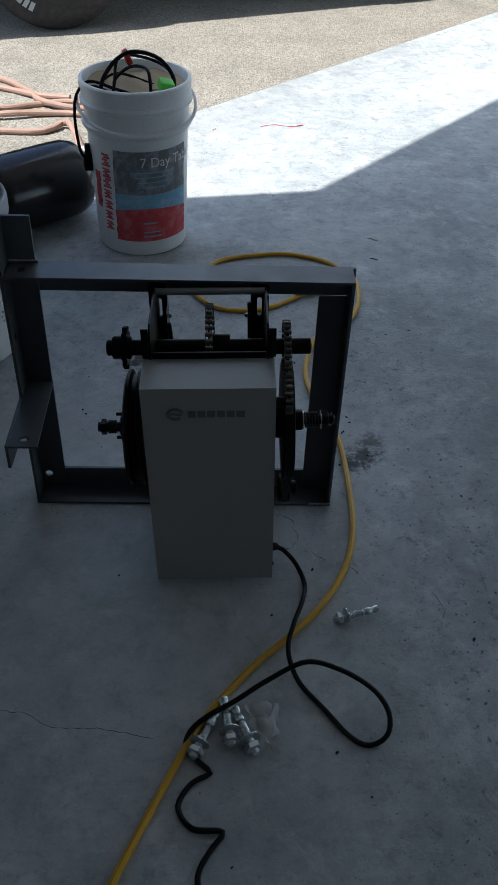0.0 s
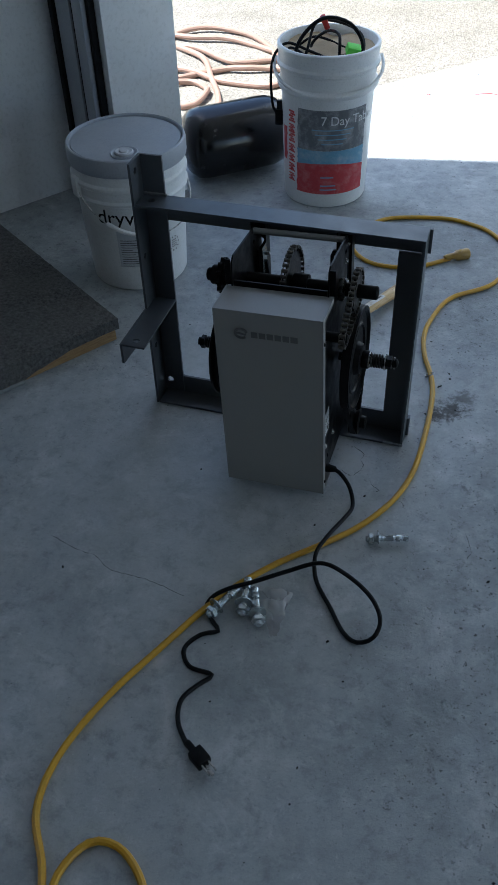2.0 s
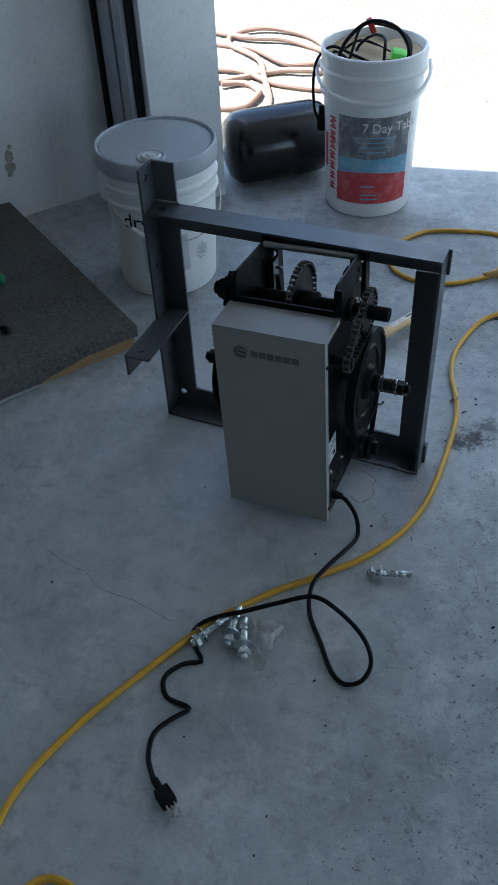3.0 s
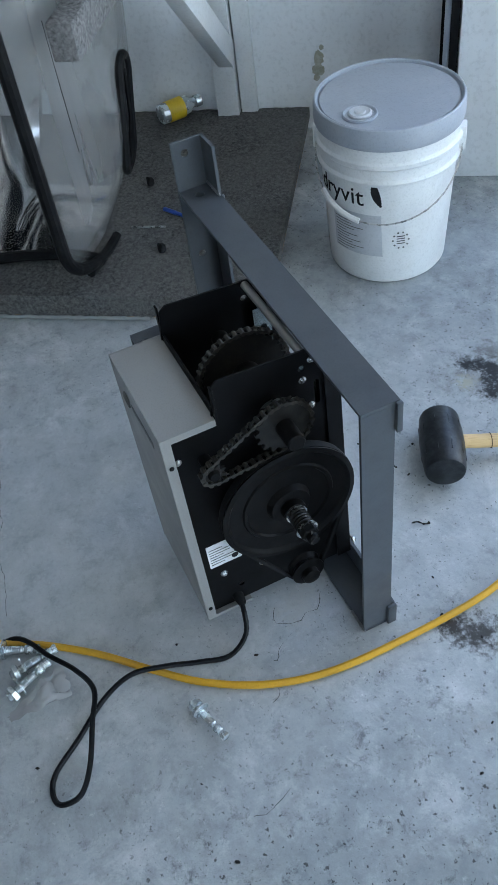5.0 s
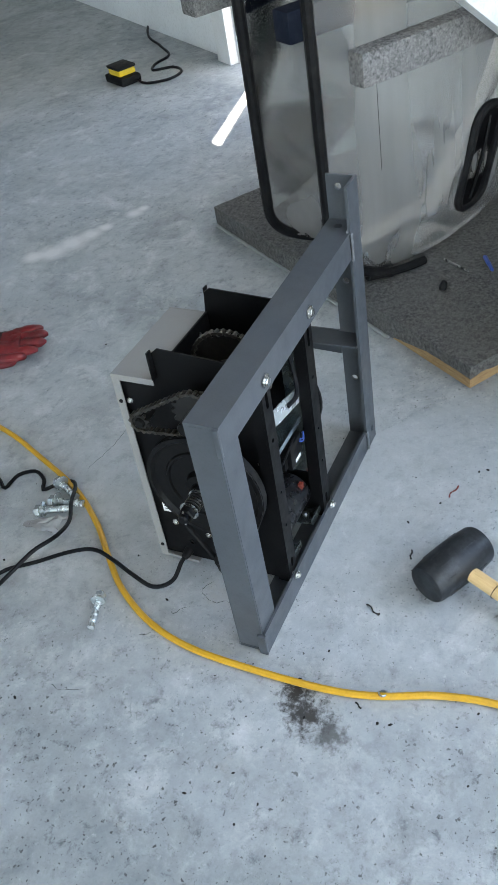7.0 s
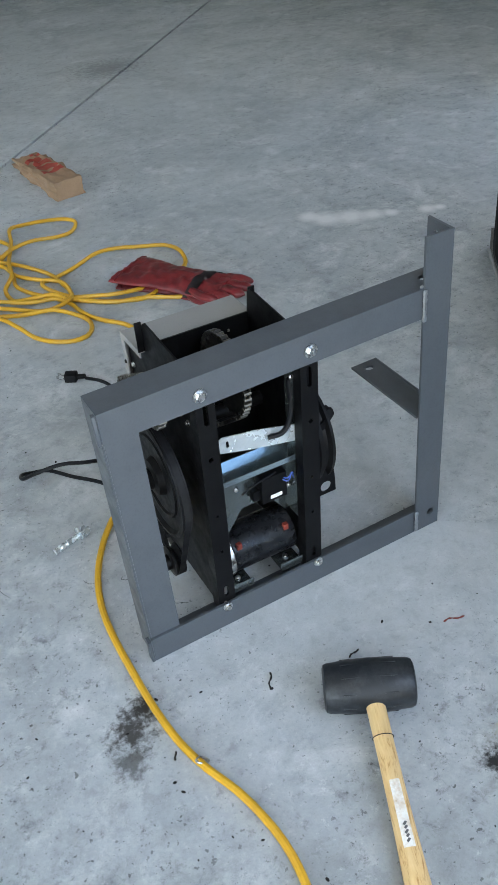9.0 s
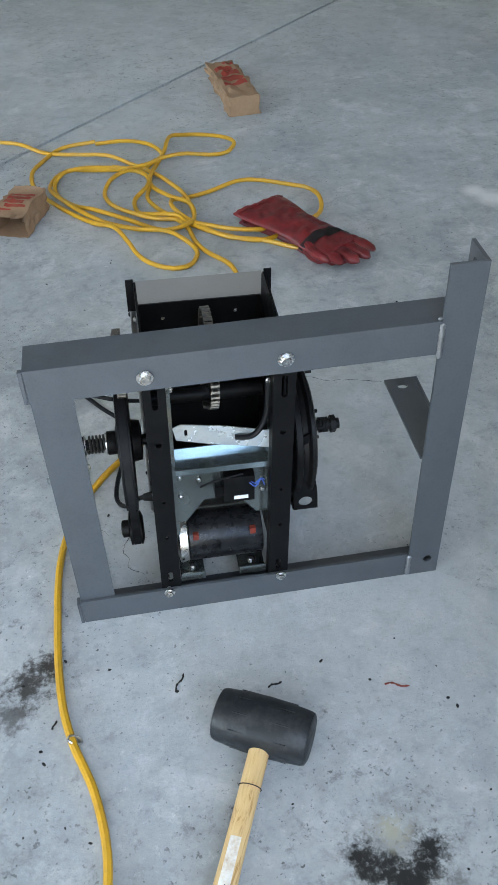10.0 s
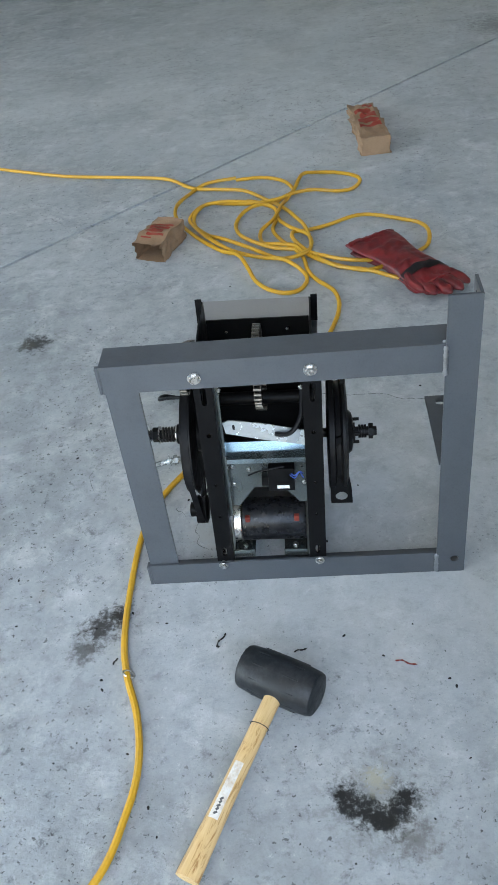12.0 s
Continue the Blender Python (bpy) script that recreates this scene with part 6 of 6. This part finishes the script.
def build_truck():
    head = 24.0
    M = Matrix.Translation((-0.45, 3.40, -0.045)) @ pose(0, 0, 0, 0, 0, head)
    root = thing("pickup_truck", "dark parked pickup truck with white-lettered tyres on the gravel", "truck", m=M)
    for x, y in ((0, 0), (3.3, 0), (0, 1.55), (3.3, 1.55)):
        bm = B()
        prof = [(0.19, 0.01), (0.215, -0.005), (0.26, -0.012), (0.33, -0.005), (0.372, 0.018), (0.385, 0.05), (0.385, 0.2), (0.365, 0.24), (0.20, 0.25)]
        lathe(bm, prof, "y", (x, y, 0.385), 56)
        ty = part("tyre", bm, TYRE, root, "black tyre with raised white letters")
        if y == 0:
            for i in range(10):
                a = radians(-60 - 62 - 6 * i if i < 5 else -60 + 20 + 6 * (i - 5))
                bm = B()
                c = Vector((x + 0.30 * math.cos(a), y - 0.0125, 0.385 + 0.30 * math.sin(a)))
                box(bm, -0.011, 0.011, -0.002, 0.002, -0.02, 0.02, Matrix.Translation(c) @ Matrix.Rotation(-a + radians(90), 4, "Y"), 0.001)
                part("lettering_bar", bm, LID_GREY, ty)
        bm = B()
        lathe(bm, [(0.205, 0.02), (0.2, 0.008), (0.185, 0.02), (0.17, 0.05), (0.09, 0.045), (0.06, 0.01), (0.04, 0.008)], "y", (x, y, 0.385), 40)
        rim = part("rim", bm, STEEL, ty, "bright alloy rim")
    bm = B()
    box(bm, -0.9, 4.3, 0.06, 1.72, 0.48, 0.95, None, 0.05)
    part("body", bm, TRUCK, root, "dark painted lower body")
    bm = B()
    box(bm, 1.1, 3.0, 0.12, 1.66, 0.93, 1.75, None, 0.12)
    part("cab", bm, TRUCK, root)
    bm = B()
    box(bm, 0.5, 2.8, 0.2, 1.55, 0.30, 0.5, None, 0.03)
    part("underbody", bm, RUBBER, root)


build_hoses()
build_truck()


# ---- small things on the carpet and the floor ----
def lying_bottle():
    root = rooted("small_bottle", "small clear bottle with yellow label lying on the carpet", "bottle", (-1.035, 0.285, 0.055))
    M = Matrix.Translation((-1.025, 0.235, 0.085)) @ pose(0, 0, 0, 0, 0, 97)
    for nm, prof, mt in (("body", [(0.022, 0.0), (0.027, 0.004), (0.027, 0.022)], ZINC), ("label_band", [(0.0285, 0.022), (0.0285, 0.07)], YELLOW), ("shoulder", [(0.027, 0.07), (0.026, 0.085), (0.014, 0.1), (0.012, 0.11)], ZINC), ("cap", [(0.016, 0.11), (0.016, 0.128)], ZINC)):
        bm = B()
        lathe(bm, prof, "x", (0, 0, 0), 24, M)
        wpart(nm, bm, mt, root)
    root.location.z += 0.012


def small_tools():
    for nm, lab, cat, at, hd, L, r, mt, mt2 in (("flashlight", "short black and green flashlight lying on the carpet", "flashlight", (-0.665, 0.165, 0.055), 35, 0.075, 0.017, DIRT, GREEN),
                                                ("flashlight", "short black flashlight with ridged head on the carpet", "flashlight", (-0.755, 0.235, 0.055), 15, 0.06, 0.017, DIRT, DIRT),
                                                ("marker_pen", "thin blue marker pen lying on the carpet", "marker", (-0.625, 0.085, 0.055), 28, 0.07, 0.0055, BLUE, BLUE),
                                                ("small_screwdriver", "thin steel screwdriver bit lying on the carpet", "screwdriver", (-0.60, -0.01, 0.055), 58, 0.085, 0.003, STEEL, STEEL)):
        root = rooted(nm, lab, cat, at)
        M = Matrix.Translation(Vector(at) + Vector((0, 0, r + 0.001))) @ pose(0, 0, 0, 0, 0, hd)
        bm = B()
        lathe(bm, [(r * 0.8, 0), (r, L * 0.03), (r, L * 0.55)], "x", (0, 0, 0), 18, M)
        wpart("barrel", bm, mt, root)
        bm = B()
        lathe(bm, [(r * 0.75, L * 0.55), (r * 0.85, L * 0.6), (r * 0.85, L * 0.93), (r * 0.5, L)], "x", (0, 0, 0), 18, M)
        wpart("cap", bm, mt2, root)
        root.location.z += 0.012
    for at in ((-0.475, 0.02, 0.067), (-0.76, 0.10, 0.067)):
        bm = B()
        bmesh.ops.create_icosphere(bm, subdivisions=2, radius=0.012, matrix=Matrix.Diagonal((1.3, 0.8, 0.9, 1)))
        for v in bm.verts:
            v.co *= 1 + 0.5 * noise.noise(v.co * 90)
        thing("rubber_scrap", "small torn black rubber scrap on the carpet", "scrap", bm, RUBBER, Matrix.Translation(Vector(at) + Vector((0, 0, 0.008))), group="scraps on the carpet")


def charger():
    root = rooted("tool_battery", "black and yellow cordless tool battery charger on the concrete floor", "battery charger", (-1.95, -1.8, 0))
    M = Matrix.Translation((-1.965, -1.785, 0)) @ pose(0, 0, 0, 0, 0, 62)
    bm = B()
    box(bm, -0.075, 0.075, -0.05, 0.05, 0, 0.035, M, 0.01)
    wpart("charger_base", bm, RUBBER, root)
    bm = B()
    box(bm, -0.045, 0.05, -0.042, 0.042, 0.036, 0.062, M, 0.008)
    wpart("battery", bm, YELLOW, root, "yellow battery pack")
    bm = B()
    box(bm, -0.05, 0.055, -0.045, 0.045, 0.062, 0.075, M, 0.006)
    wpart("battery_top", bm, RUBBER, root)
    bm = B()
    sweep(bm, smooth_path([(-1.96, -1.715, 0.012), (-1.93, -1.65, 0.006), (-1.98, -1.56, 0.006), (-2.07, -1.55, 0.006), (-2.12, -1.62, 0.006), (-2.08, -1.70, 0.006), (-2.16, -1.73, 0.006), (-2.27, -1.72, 0.006), (-2.40, -1.84, 0.006), (-2.6, -2.02, 0.006), (-3.2, -2.3, 0.006)], 0.02), 0.006, 8)
    wpart("cord", bm, CORD_BLACK, root)


def debris():
    """Chips and grit scattered over the concrete."""
    bm = B()
    rnd = random.Random(5)
    zones = ((0.30, 0.30, 0.42, 150), (0.78, 0.0, 0.3, 60), (0.75, 0.5, 0.35, 50), (0.45, -0.95, 0.35, 40), (0.75, -0.6, 0.3, 40), (0.2, 1.5, 0.6, 70), (-0.1, -0.6, 0.5, 30))
    for x, y, s, k in zones:
        for _ in range(k):
            r = 0.0006 + 0.0026 * rnd.random() ** 5
            m = Matrix.Translation((rnd.gauss(x, s * 0.6), rnd.gauss(y, s * 0.6), r * 0.4)) @ Matrix.Rotation(rnd.random() * 6.3, 4, "Z") @ Matrix.Diagonal((0.8 + 0.9 * rnd.random(), 0.8, 0.5, 1))
            bmesh.ops.create_icosphere(bm, subdivisions=1, radius=r, matrix=m)
    thing("floor_debris", "scattered dark chips and grit on the concrete", "debris", bm, DIRT, kind="stuff")
    bits = ((0.432, 0.123, 60, 0.03, DIRT, "dry twig scrap"), (0.488, 2.01, 8, 0.17, RED, "thin red stick"), (0.79, 1.1, -20, 0.03, GREEN, "torn green plastic bit"), (0.782, 0.972, -10, 0.022, DIRT, "small dark scrap"), (0.31, 1.96, 60, 0.025, RED, "torn red bit"), (0.107, 0.203, -17, 0.036, DARK_RED, "thin dark red thread"), (0.29, 0.163, 12, 0.022, DIRT, "dry leaf scrap"), (0.62, 0.168, 60, 0.014, DIRT, "dark crumb"))
    for x, y, hd, L, mt, lab in bits:
        bm = B()
        pts = smooth_path([(0, 0, 0.003), (L * 0.35, L * 0.08, 0.004), (L * 0.7, -L * 0.05, 0.003), (L, L * 0.04, 0.002)], L / 10)
        sweep(bm, pts, [0.0013 * (0.4 + abs(math.sin(i * 1.3))) for i in range(len(pts))], 6)
        thing("floor_scrap", lab + " lying on the concrete floor", "scrap", bm, mt, pose(x, y, 0, 0, 0, hd), group="scraps on the floor")
    # hairline cracks
    bm = B()
    for line in ([(-0.05, -0.50), (0.02, -0.52), (0.06, -0.525), (0.104, -0.549), (0.18, -0.552), (0.26, -0.568)], [(0.475, -0.08), (0.502, -0.10), (0.498, -0.117), (0.507, -0.14), (0.49, -0.172), (0.463, -0.16)], [(0.53, -0.176), (0.54, -0.19), (0.553, -0.2), (0.55, -0.205)], [(0.595, -0.218), (0.608, -0.222), (0.612, -0.236)], [(0.74, -0.27), (0.755, -0.31), (0.752, -0.335)]):
        p = [Vector((x, y, 0.0002)) for x, y in line]
        pts = smooth_path(p, 0.006)
        pts = [q + Vector((0.003 * noise.noise(q * 90), 0.003 * noise.noise(q * 90 + Vector((7, 0, 0))), 0)) for q in pts]
        sweep(bm, pts, [0.0001 + 0.00035 * abs(math.sin(i * 0.37 + i * i * 0.011)) for i in range(len(pts))], 5)
    thing("floor_cracks", "fine dark hairline cracks in the concrete", "cracks", bm, DIRT, kind="stuff")
    bm = B()
    pts = [Vector((0.594 + 0.009 * math.cos(a), 0.206 + 0.006 * math.sin(a), 0.0085 + 0.006 * math.cos(a * 1.0))) for a in [2 * math.pi * i / 20 for i in range(20)]]
    sweep(bm, pts, 0.0018, 6, True)
    thing("steel_ring", "small dull steel ring clip round the yellow cord", "ring", bm, STEEL)


def wall_stain():
    """A thin ragged smear dried on the wall paint."""
    bm = B()
    for a0, z0, w, h in ((0.058, 0.195, 0.012, 0.022), (0.055, 0.165, 0.016, 0.018), (0.05, 0.145, 0.008, 0.01), (0.066, 0.225, 0.006, 0.007)):
        plate(bm, [(a0 + w * math.cos(t) * (1 + 0.5 * noise.noise(Vector((math.cos(t) * 3, math.sin(t) * 3, a0 * 90)))), z0 + h * math.sin(t) * (1 + 0.5 * noise.noise(Vector((math.cos(t) * 3, math.sin(t) * 3, z0 * 90))))) for t in [2 * math.pi * k / 22 for k in range(22)]], [], 0.0005, BUILD @ Matrix(((1, 0, 0, 0), (0, 0, 1, 1.0725), (0, 1, 0, 0), (0, 0, 0, 1))))
    thing("wall_stain", "dried olive-brown smear on the white wall", "stain", bm, SMEAR)


wall_stain()
lying_bottle()
small_tools()
charger()
debris()
